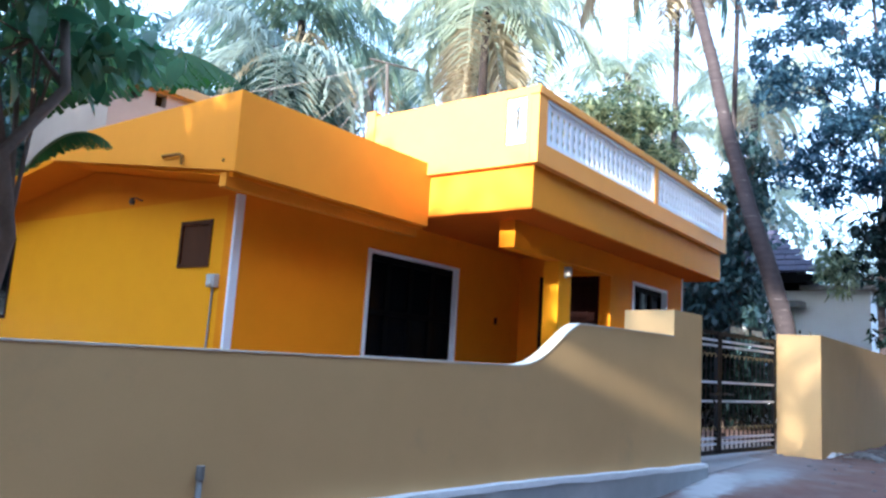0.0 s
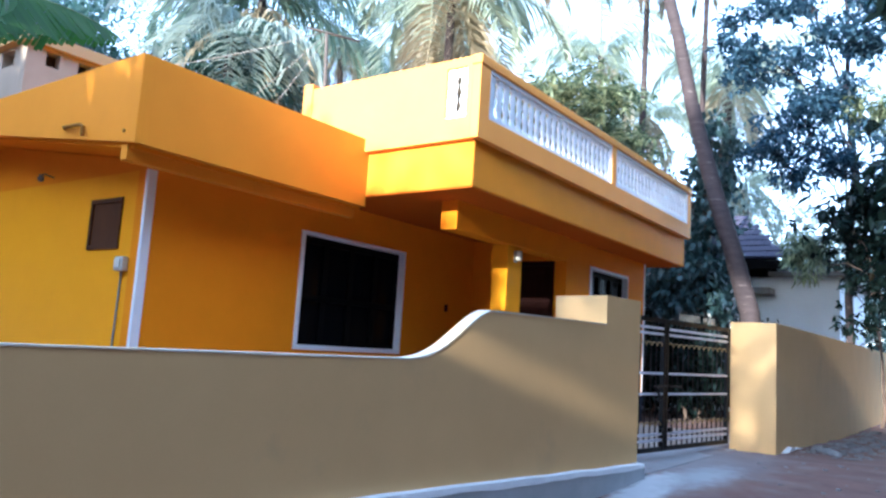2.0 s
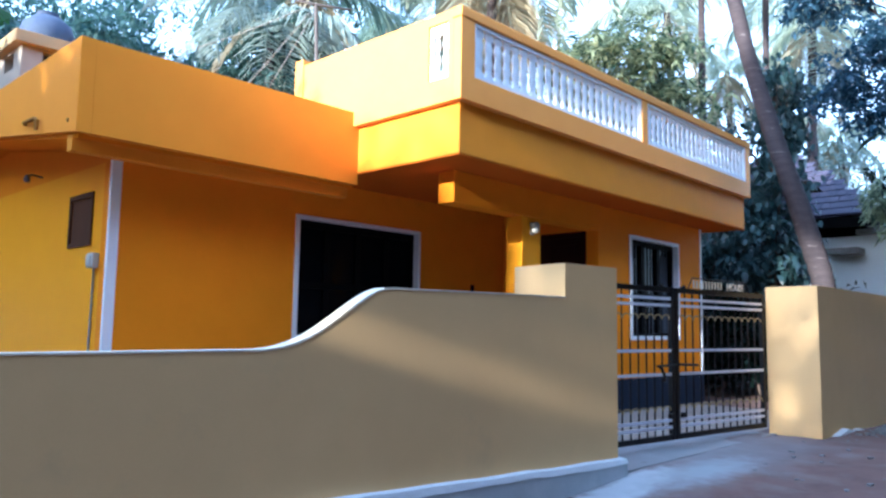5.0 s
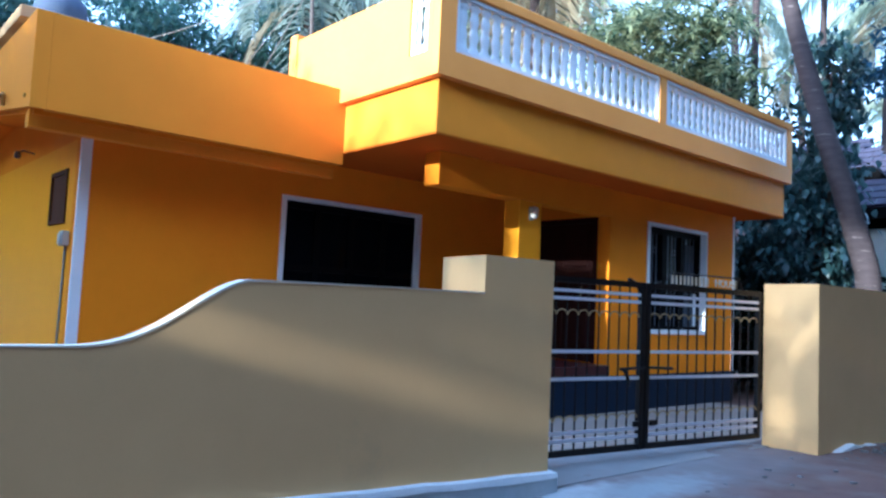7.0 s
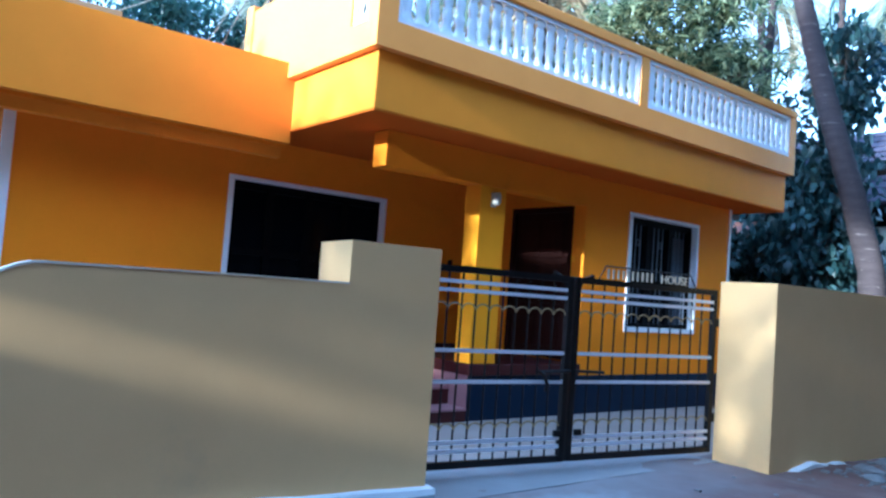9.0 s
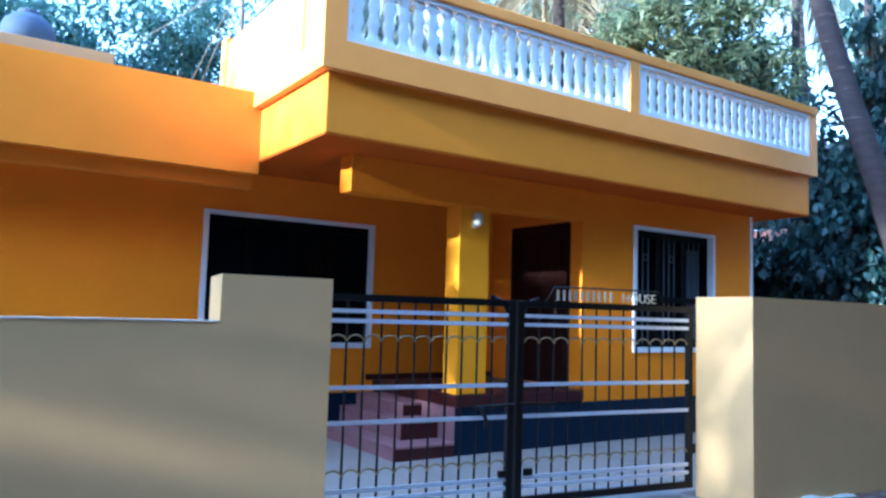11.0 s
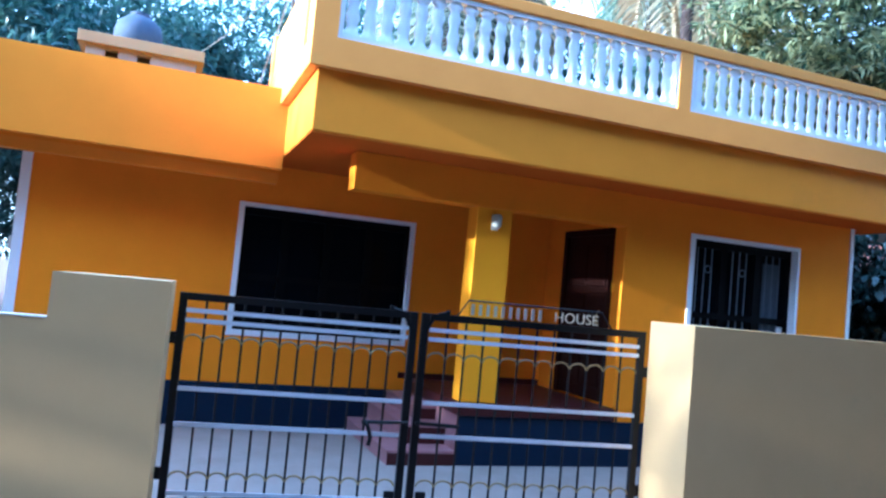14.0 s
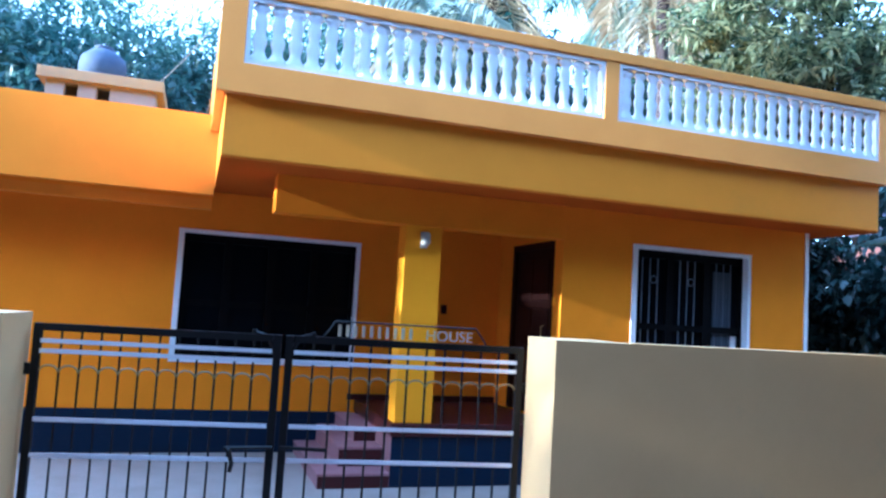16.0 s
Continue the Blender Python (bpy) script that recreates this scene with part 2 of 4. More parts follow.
def piece(name, me, at, parent, turn=0.0):
    """One more object on a shared mesh, under a part."""
    ob = new(name, me)
    ob.parent = parent
    ob.matrix_parent_inverse = parent.matrix_basis.inverted() if parent.parent is None else Matrix()
    ob.matrix_basis = pose(*at, 0, 0, turn)
    return ob


def root(name, at, label, category, group="", kind=""):
    ob = new(name)
    ob.location = at
    ob.empty_display_size = 0.2
    return tagged(ob, label, category, group, kind)


def box(bm, x0, x1, y0, y1, z0, z1, bevel=0.0, m=None):
    made = bmesh.ops.create_cube(bm, size=1, matrix=Matrix.LocRotScale(((x0 + x1) / 2, (y0 + y1) / 2, (z0 + z1) / 2), None, (abs(x1 - x0), abs(y1 - y0), abs(z1 - z0))))
    vs = made["verts"]
    if bevel:
        es = list({e for v in vs for e in v.link_edges})
        vs = list({v for f in bmesh.ops.bevel(bm, geom=es, offset=bevel, segments=2, affect="EDGES", profile=0.5)["faces"] for v in f.verts} | {v for v in vs if v.is_valid})
    if m is not None:
        bmesh.ops.transform(bm, matrix=m, verts=[v for v in vs if v.is_valid])
    return bm


def boxes(*spans, bevel=0.0):
    bm = bmesh.new()
    for s in spans:
        box(bm, *s, bevel=bevel)
    return bm


def prism(bm, outline, axis, a, b):
    """A solid from an outline in the plane across the axis, from a to b along it."""
    put = {"x": lambda u, v, w: (w, u, v), "y": lambda u, v, w: (u, w, v), "z": lambda u, v, w: (u, v, w)}[axis]
    lo = [bm.verts.new(put(u, v, a)) for u, v in outline]
    hi = [bm.verts.new(put(u, v, b)) for u, v in outline]
    bm.faces.new(lo)
    bm.faces.new(hi[::-1])
    n = len(outline)
    for i in range(n):
        bm.faces.new((lo[i], lo[(i + 1) % n], hi[(i + 1) % n], hi[i]))
    bmesh.ops.recalc_face_normals(bm, faces=bm.faces)
    return bm


def tube(bm, points, radii, sides=8):
    """A tapered tube through points."""
    pts = [Vector(p) for p in points]
    rings = []
    side = None
    for i, p in enumerate(pts):
        d = (pts[min(i + 1, len(pts) - 1)] - pts[max(i - 1, 0)]).normalized()
        if side is None:
            side = d.orthogonal().normalized()
        side = (side - d * side.dot(d)).normalized()
        up = d.cross(side)
        r = radii[i] if hasattr(radii, "__len__") else radii
        rings.append([bm.verts.new(p + (side * math.cos(a) + up * math.sin(a)) * r) for a in (2 * math.pi * k / sides for k in range(sides))])
    for r0, r1 in zip(rings, rings[1:]):
        for k in range(sides):
            bm.faces.new((r0[k], r0[(k + 1) % sides], r1[(k + 1) % sides], r1[k]))
    bm.faces.new(rings[0][::-1])
    bm.faces.new(rings[-1])
    return bm


def lathe(bm, profile, sides=12, at=(0, 0, 0)):
    """A turned solid: radius and height pairs, bottom to top."""
    rings = [[bm.verts.new((at[0] + r * math.cos(2 * math.pi * k / sides), at[1] + r * math.sin(2 * math.pi * k / sides), at[2] + z)) for k in range(sides)] for r, z in profile]
    for r0, r1 in zip(rings, rings[1:]):
        for k in range(sides):
            bm.faces.new((r0[k], r0[(k + 1) % sides], r1[(k + 1) % sides], r1[k]))
    bm.faces.new(rings[0][::-1])
    bm.faces.new(rings[-1])
    return bm


def mesh_of(name, bm, mat, smooth=False):
    me = bpy.data.meshes.new(name)
    bm.to_mesh(me)
    bm.free()
    me.materials.append(mat)
    if smooth:
        me.polygons.foreach_set("use_smooth", [True] * len(me.polygons))
    return me


# ---------------------------------------------------------------- ground and road
YARD_Z = -0.38


def wall_x(y):
    """The outer face of the long compound wall, which runs a little askew to the house."""
    return -2.345 - 0.106 * (7.17 - y)


def smooth_step(a, b, v):
    u = min(1, max(0, (v - a) / (b - a)))
    return u * u * (3 - 2 * u)


def ground_z(x, y):
    road = -0.84 + 0.73 * smooth_step(-1.0, 8.8, y) - 0.12 * smooth_step(9.5, 16, y)
    road += (-0.126 - road) * smooth_step(6.7, 7.6, y) * smooth_step(10.8, 10.2, y) * smooth_step(-0.9, -2.0, x)
    inside = smooth_step(-2.5, -3.1, x)
    return road * (1 - inside) + (YARD_Z - 0.05) * inside + 0.02 * noise.noise((x * 1.3, y * 1.3, 0)) + 0.008 * noise.noise((x * 6, y * 6, 3))


def build_ground():
    def steps(lo, hi, core0, core1, fine, coarse):
        out, v = [], lo
        while v < hi:
            out.append(v)
            v += fine if core0 <= v < core1 else coarse
        return out + [hi]
    xs, ys = steps(-400, 400, -4, 5, 0.12, 12), steps(-400, 400, -4, 18, 0.15, 12)
    vs = [(x, y, ground_z(x, y)) for y in ys for x in xs]
    n = len(xs)
    fs = [(j * n + i, j * n + i + 1, (j + 1) * n + i + 1, (j + 1) * n + i) for j in range(len(ys) - 1) for i in range(n - 1)]
    me = bpy.data.meshes.new("ground")
    me.from_pydata(vs, [], fs)
    me.materials.append(EARTH)
    me.polygons.foreach_set("use_smooth", [True] * len(me.polygons))
    tagged(new("ground", me), "reddish trodden earth road, dusty and uneven", "ground", kind="structure")


build_ground()
tagged(part("yard", prism(bmesh.new(), [(-2.75, 7.25), (-2.6, 10.1), (-2.2, 10.4), (-2.2, 14.6), (-4.0, 15.1), (-30, 15.1), (-30, 5.2), (-2.95, 5.2)], "z", YARD_Z - 0.2, YARD_Z), YARD),
       "pale sandy concrete yard in front of the house", "yard", kind="structure")
tagged(part("apron", prism(bmesh.new(), [(-3.8, YARD_Z - 0.1), (-3.8, YARD_Z + 0.01), (-2.95, -0.14), (-2.32, -0.122), (-2.30, -0.4)], "y", 7.14, 10.22), CEMENT),
       "grey cement ramp under the gate", "ramp", kind="structure")

# ---------------------------------------------------------------- compound wall and gate posts
def wall_top(y):
    return 0.745 + 0.006 * min(y, 6) + 0.335 * smooth_step(0, 1, min(1, max(0, (y - 4.28) / 0.84)) ** 1.35)


def build_compound_wall():
    bm = bmesh.new()
    ys = [-6 + 0.5 * k for k in range(20)] + [4 + 0.06 * k for k in range(22)] + [5.5, 6.0, 6.59]
    rings = []
    for y in ys:
        x, t = wall_x(y), wall_top(y)
        rings.append([bm.verts.new(p) for p in ((x, y, -1.3), (x, y, t - 0.003), (x - 0.003, y, t), (x - 0.087, y, t), (x - 0.09, y, t - 0.003), (x - 0.09, y, -1.3))])
    for a, b in zip(rings, rings[1:]):
        for k in range(6):
            bm.faces.new((a[k], a[(k + 1) % 6], b[(k + 1) % 6], b[k]))
    bm.faces.new(rings[0])
    bm.faces.new(rings[-1][::-1])
    bmesh.ops.recalc_face_normals(bm, faces=bm.faces)
    wall = tagged(part("compound_wall", bm, CREAM), "cream painted compound wall with a swept-up top edge", "wall", kind="structure")
    bm = bmesh.new()
    rings = []
    for y in ys:
        x, t = wall_x(y), wall_top(y)
        w = 0.006 + 0.004 * smooth_step(4.2, 4.6, y) * smooth_step(5.5, 5.1, y) + 0.004 * noise.noise((0, y * 5, 0))
        rings.append([bm.verts.new(p) for p in ((x + 0.004, y, t - w), (x + 0.004, y, t + 0.003), (x - 0.094, y, t + 0.003), (x - 0.094, y, t - 0.01))])
    for a, b in zip(rings, rings[1:]):
        for k in range(4):
            bm.faces.new((a[k], a[(k + 1) % 4], b[(k + 1) % 4], b[k]))
    bmesh.ops.recalc_face_normals(bm, faces=bm.faces)
    part("capping", bm, CAP, wall, "white limewashed top edge")
    # cement plinth along the foot, with a splashed white upper edge
    bm, bm2 = bmesh.new(), bmesh.new()
    ys2 = [-6 + 0.2 * k for k in range(67)]
    rings, rings2 = [], []
    for y in ys2:
        x = wall_x(y)
        t = 0.012 - 0.04 * smooth_step(4.0, 7.2, y) + 0.010 * noise.noise((y * 3, 1, 0))
        rings.append([bm.verts.new(p) for p in ((x + 0.10, y, -1.4), (x + 0.055, y, t - 0.02), (x + 0.045, y, t), (x - 0.1, y, t + 0.005), (x - 0.1, y, -1.4))])
        w = 0.034 + 0.022 * noise.noise((y * 7, 5, 0))
        rings2.append([bm2.verts.new(p) for p in ((x + 0.060, y, t - w), (x + 0.050, y, t + 0.004), (x - 0.02, y, t + 0.012))])
    for rr, b_ in ((rings, bm), (rings2, bm2)):
        for a, b in zip(rr, rr[1:]):
            for k in range(len(a) - 1):
                b_.faces.new((a[k], a[k + 1], b[k + 1], b[k]))
    bm.faces.new(rings[-1])
    bmesh.ops.recalc_face_normals(bm, faces=bm.faces)
    part("wall_plinth", bm, PALE_CEMENT, wall, "grey cement plinth along the foot")
    part("plinth_edge", bm2, WHITEWASH, wall, "splashed white limewash line")


build_compound_wall()
tagged(part("gate_post", prism(bmesh.new(), [(wall_x(6.59), 6.59), (wall_x(7.168), 7.168), (-2.93, 7.20), (-2.92, 6.685)], "z", -0.6, 1.352), CREAM), "square cream painted gate post joining the swept wall", "gate post", "gate posts")
tagged(part("gate_post", prism(bmesh.new(), [(-1.884, 10.21), (-1.884, 10.75), (-2.42, 10.75), (-2.41, 10.27)], "z", -0.6, 1.368), CREAM), "square cream painted gate post with a sunlit side", "gate post", "gate posts")
tagged(part("compound_wall", prism(bmesh.new(), [(-1.884, 10.75), (-1.80, 30), (-2.0, 30), (-2.05, 10.75)], "z", -0.8, 1.370), CREAM), "cream painted compound wall beyond the gate", "wall", kind="structure")

# ---------------------------------------------------------------- house
def panel(axis, at, thick, u0, u1, v0, v1, holes=()):
    """An upright wall, as one solid: across the axis, its outer face at a place, with openings (u0, u1, v0, v1) through it."""
    us = sorted({u0, u1, *[h[0] for h in holes], *[h[1] for h in holes]})
    vs = sorted({v0, v1, *[h[2] for h in holes], *[h[3] for h in holes]})
    solid = lambda i, j: 0 <= i < len(us) - 1 and 0 <= j < len(vs) - 1 and not any(h[0] <= us[i] < h[1] and h[2] <= vs[j] < h[3] for h in holes)
    bm, made = bmesh.new(), {}

    def v(i, j, k):
        if (i, j, k) not in made:
            w = at - thick * k
            made[i, j, k] = bm.verts.new((w, us[i], vs[j]) if axis == "x" else (us[i], w, vs[j]))
        return made[i, j, k]
    for i in range(len(us) - 1):
        for j in range(len(vs) - 1):
            if not solid(i, j):
                continue
            bm.faces.new([v(i, j, 0), v(i + 1, j, 0), v(i + 1, j + 1, 0), v(i, j + 1, 0)])
            bm.faces.new([v(i, j, 1), v(i, j + 1, 1), v(i + 1, j + 1, 1), v(i + 1, j, 1)])
            for di, dj, a, b in ((0, -1, (i, j), (i + 1, j)), (1, 0, (i + 1, j), (i + 1, j + 1)), (0, 1, (i + 1, j + 1), (i, j + 1)), (-1, 0, (i, j + 1), (i, j))):
                if not solid(i + di, j + dj):
                    bm.faces.new([v(*a, 0), v(*a, 1), v(*b, 1), v(*b, 0)])
    bmesh.ops.recalc_face_normals(bm, faces=bm.faces)
    return bm


house = root("house", (-8.0, 10.0, YARD_Z), "single-storey orange painted house with a balustraded roof terrace", "house")
FX, SX = -7.45, 5.53      # planes of the front wall and of the side wall
W2 = -5.58                # front of the projecting room
WIN1, WIN2, DOOR = (7.95, 10.115, 0.76, 2.28), (13.14, 14.77, 0.80, 2.40), (-7.02, -5.80, 0.285, 2.42)
WIN3, VENT = (-15.2, -13.45, 1.05, 2.30), (-8.52, -7.95, 1.78, 2.28)
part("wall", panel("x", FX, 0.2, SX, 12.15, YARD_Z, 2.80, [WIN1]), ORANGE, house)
# side wall takes the pillar's yellow in place of its brighter light
part("wall", panel("y", SX, -0.2, -16.0, FX - 0.2, YARD_Z, 2.62, [WIN3, VENT]), YELLOW, house, "side wall, yellowed to carry the light on it")
part("gable", prism(bmesh.new(), [(-16.0, 2.62), (-16.0, 2.63), (-11, 3.25), (FX - 0.21, 2.75), (FX - 0.21, 2.62)], "y", SX + 0.002, SX + 0.19), ORANGE, house)
part("wall", boxes((-16.2, -16.002, 5.5, 16.0, YARD_Z, 2.55)), ORANGE, house)
part("wall", boxes((-15.99, -5.79, 15.5, 15.69, YARD_Z, 2.79)), ORANGE, house)
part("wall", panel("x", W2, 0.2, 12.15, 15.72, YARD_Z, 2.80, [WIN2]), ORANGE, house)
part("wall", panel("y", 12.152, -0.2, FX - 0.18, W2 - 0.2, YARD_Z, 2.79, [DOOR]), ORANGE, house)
PX, SLAB_X = -4.83, -4.93      # planes of the parapet and of the slab edge
part("white_corner", boxes((FX - 0.04, FX + 0.012, SX - 0.012, SX + 0.095, 0.13, 2.62)), WHITE, house, "white painted corner band")
part("white_corner", boxes((W2 - 0.05, W2 + 0.012, 15.675, 15.735, 0.13, 2.8)), WHITE, house, "white painted corner band")
part("plinth", boxes((FX, FX + 0.03, SX, 10.2, YARD_Z, 0.13), bevel=0.006), SKIRT, house, "dark blue painted plinth")
part("plinth", boxes((W2, W2 + 0.03, 12.15, 15.72, YARD_Z, 0.13), bevel=0.006), SKIRT, house, "dark blue painted plinth")
part("plinth", boxes((FX, W2 + 0.03, 10.22, 12.148, YARD_Z, 0.15)), SKIRT, house, "dark blue painted porch base")
part("porch_floor", boxes((FX, W2 + 0.06, 10.20, 12.15, 0.15, 0.285), bevel=0.012), RED_OXIDE, house, "dark red oxide porch floor")
part("skirting", boxes((FX, FX + 0.012, 10.1, 12.15, 0.286, 0.36)), RED_OXIDE, house)
# pale bodies and dark riser sheets put light and shade into the colours
for x1, y0, z0, z1 in ((-5.53, 9.45, YARD_Z, -0.226), (-5.87, 9.72, -0.226, -0.02), (-6.22, 9.95, -0.02, 0.13)):
    part("step", boxes((FX + 0.032, x1 - 0.02, y0 + 0.012, 10.215, z0, z1 - 0.03)), PINK_STEP, house, "pinkish red step, its sides paled as if lit")
    part("riser", boxes((x1 - 0.018, x1 - 0.010, y0 + 0.014, 10.213, z0, z1 - 0.031)), RED_OXIDE, house, "riser sheet, dark red to carry its shade")
    part("tread", boxes((FX + 0.032, x1, y0, 10.215, z1 - 0.03, z1), bevel=0.008), PINK_STEP, house, "worn pinkish red tread")
# thin pink sheet carries the light on the porch end
part("porch_side", boxes((FX + 0.2, W2 + 0.03, 10.216, 10.219, YARD_Z, 0.149)), PINK_STEP, house, "end of the porch base, paled pink as if lit")
part("pillar", boxes((-5.85, -5.58, 10.24, 10.66, 0.285, 2.415), bevel=0.008), YELLOW, house, "square yellow porch pillar")
part("beam", boxes((-5.80, -5.54, 8.83, 12.15, 2.41, 2.80), bevel=0.008), ORANGE, house)
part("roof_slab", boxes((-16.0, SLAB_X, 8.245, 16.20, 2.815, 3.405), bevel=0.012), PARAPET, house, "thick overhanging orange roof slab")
part("soffit", boxes((-16.0, SLAB_X - 0.004, 8.249, 16.196, 2.80, 2.814)), SOFFIT, house, "underside of the slab, its orange darkened for shade")
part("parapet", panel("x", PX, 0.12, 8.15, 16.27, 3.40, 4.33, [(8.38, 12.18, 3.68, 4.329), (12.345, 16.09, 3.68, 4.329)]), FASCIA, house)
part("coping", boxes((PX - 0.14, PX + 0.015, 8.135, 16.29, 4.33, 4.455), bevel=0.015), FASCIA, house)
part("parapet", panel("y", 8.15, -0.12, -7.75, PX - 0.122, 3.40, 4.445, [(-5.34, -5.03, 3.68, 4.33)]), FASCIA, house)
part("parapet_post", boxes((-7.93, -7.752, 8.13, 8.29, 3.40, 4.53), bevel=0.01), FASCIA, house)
part("roof_slab", prism(bmesh.new(), [(-6.75, 2.62), (-11.0, 3.26), (-16.5, 2.53), (-16.5, 2.70), (-11.0, 3.42), (-6.75, 2.78)], "y", 4.90, 8.24), ORANGE, house, "gently pitched roof slab with thin eaves")
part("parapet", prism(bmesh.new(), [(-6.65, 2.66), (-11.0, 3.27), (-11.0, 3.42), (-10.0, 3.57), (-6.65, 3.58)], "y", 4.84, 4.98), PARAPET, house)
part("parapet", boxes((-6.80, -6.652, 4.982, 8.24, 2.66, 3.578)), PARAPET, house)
part("drip_beam", boxes((-6.95, -6.83, 4.875, 8.23, 2.51, 2.68), bevel=0.008), PARAPET, house)
# open void behind the rooms keeps them dark
part("inner_floor", boxes((-15.9, FX - 0.21, 5.71, 15.49, YARD_Z, 0.25)), CEMENT, house)


def window(rect, x, leaves, bars, wood):
    y0, y1, z0, z1 = rect
    w = part("window", panel("x", x + 0.02, 0.15, y0 - 0.062, y1 + 0.038, z0 - 0.062, z1 + 0.042, [(y0 + 0.004, y1 - 0.004, z0 + 0.004, z1 - 0.004)]), WHITE, house, "dark window in a white painted surround")
    bm = bmesh.new()
    box(bm, x - 0.150, x - 0.142, y0, y1, z0, z1)
    part("pane", bm, GLASS, w)
    fr = panel("x", x - 0.09, 0.05, y0, y1, z0, z1, [(y0 + (y1 - y0) * k / leaves + 0.05, y0 + (y1 - y0) * (k + 1) / leaves - 0.05, a, b) for k in range(leaves) for a, b in ((z0 + 0.06, z0 + 0.62), (z0 + 0.70, z1 - 0.10))])
    part("window_frame", fr, wood, w, "dark wooden frame")
    if bars:
        for k in range(leaves):
            c = y0 + (y1 - y0) * (k + 0.5) / leaves
            for d in (-0.11, 0.0, 0.11):
                part("grille_bar", tube(bmesh.new(), [(x - 0.125, c + d, z0 + 0.06), (x - 0.125, c + d, z1 - 0.10)], 0.008, 6), GRILLE, w)
            if k < 2:
                part("grille_ring", tube(bmesh.new(), [(x - 0.125, c + 0.055 + 0.045 * math.cos(a), z1 - 0.36 + 0.045 * math.sin(a)) for a in (2 * math.pi * i / 12 for i in range(13))], 0.007, 5), GRILLE, w)
        part("curtain", drape(x - 0.138, y1 - 0.42, y1 - 0.14, z0 + 0.06, z1 - 0.2), CURTAIN, w, "pale blue-grey curtain")
        # white strip painted in for bright sky reflected in the lower pane
        part("pane_reflection", drape(x - 0.130, y1 - 0.14, y1 - 0.055, z0 + 0.07, z0 + 0.60), WHITE, w, "white strip standing in for a sky reflection in the pane")


def drape(x, y0, y1, z0, z1):
    bm = bmesh.new()
    n = 24
    lo = [bm.verts.new((x + 0.006 * math.sin(k * 1.9), y0 + (y1 - y0) * k / n, z0)) for k in range(n + 1)]
    hi = [bm.verts.new((x + 0.004 * math.sin(k * 1.9), y0 + (y1 - y0) * k / n, z1)) for k in range(n + 1)]
    for k in range(n):
        bm.faces.new((lo[k], lo[k + 1], hi[k + 1], hi[k]))
    return bm


CURTAIN = material("curtain_cloth", (0.07, 0.09, 0.12), 0.9, (0.04, 0.05, 0.07), 5, 60, 0.6, 0.1)
window(WIN1, FX, 4, False, BLACK_WOOD)
window(WIN2, W2, 3, True, BLACK_WOOD)
side = part("window", panel("y", SX - 0.015, -0.05, WIN3[0] - 0.06, WIN3[1] + 0.06, WIN3[2] - 0.06, WIN3[3] + 0.06, [WIN3]), DARK_WOOD, house, "dark side window")
part("pane", boxes((WIN3[0], WIN3[1], SX + 0.12, SX + 0.13, WIN3[2], WIN3[3])), GLASS, side)
hatch = part("hatch", panel("y", SX - 0.02, -0.08, VENT[0] - 0.05, VENT[1] + 0.05, VENT[2] - 0.05, VENT[3] + 0.05, [VENT]), HATCH, house, "closed dark brown wooden hatch")
part("board", boxes((VENT[0], VENT[1], SX + 0.0, SX + 0.04, VENT[2], VENT[3]), bevel=0.006), HATCH, hatch)
# front door: frame, leaf with raised panels, handle
door = part("door", panel("y", 12.155, -0.12, DOOR[0], DOOR[1], DOOR[2], DOOR[3], [(DOOR[0] + 0.08, DOOR[1] - 0.08, DOOR[2], DOOR[3] - 0.08)]), DARK_WOOD, house, "dark polished wooden front door")
part("door_leaf", boxes((DOOR[0] + 0.08, DOOR[1] - 0.08, 12.20, 12.24, DOOR[2] + 0.01, DOOR[3] - 0.08)), DARK_WOOD, door)
for k in range(2):
    for z0, z1 in ((0.45, 1.05), (1.15, 1.6), (1.7, 2.22)):
        x0 = DOOR[0] + 0.16 + k * 0.46
        part("door_panel", boxes((x0, x0 + 0.40, 12.185, 12.21, z0, z1), bevel=0.01), DARK_WOOD, door)
part("handle", tube(bmesh.new(), [(-6.08, 12.20, 1.22), (-6.08, 12.15, 1.24), (-6.08, 12.15, 1.38), (-6.08, 12.20, 1.40)], 0.01, 6), BRASS, door)

# balusters: flat cast ones set side by side, with wavy slots between them and small notches under the rail
def baluster_mesh(pitch, height, scale=1.0):
    bm = bmesh.new()
    rings = []
    n = 30
    for k in range(n + 1):
        f = k / n
        if f < 0.07 or 0.885 < f < 0.925:
            slot = 0.0
        elif f >= 0.925:
            slot = 0.034 * (f - 0.925) / 0.075
        else:
            g = (f - 0.07) / 0.815
            slot = (0.025 + 0.0085 * math.sin(2 * math.pi * (2.6 * g - 0.15)) + 0.004 * g) * min(1, g * 14, (1 - g) * 14) ** 0.5
        w = max(0.012, pitch / 2 + 0.0005 - slot * scale)
        d = 0.020 - 0.25 * slot
        z = height * f
        rings.append([bm.verts.new(p) for p in ((-0.010, -w, z), (d * 0.9, -w * 0.86, z), (d, 0, z), (d * 0.9, w * 0.86, z), (-0.010, w, z), (-0.016, 0, z))])
    for r0, r1 in zip(rings, rings[1:]):
        for k in range(6):
            bm.faces.new((r0[k], r0[(k + 1) % 6], r1[(k + 1) % 6], r1[k]))
    bm.faces.new(rings[0][::-1])
    bm.faces.new(rings[-1])
    return mesh_of("baluster", bm, WHITE, True)


PITCH = 3.70 / 22
BALUSTER = baluster_mesh(PITCH, 0.56)
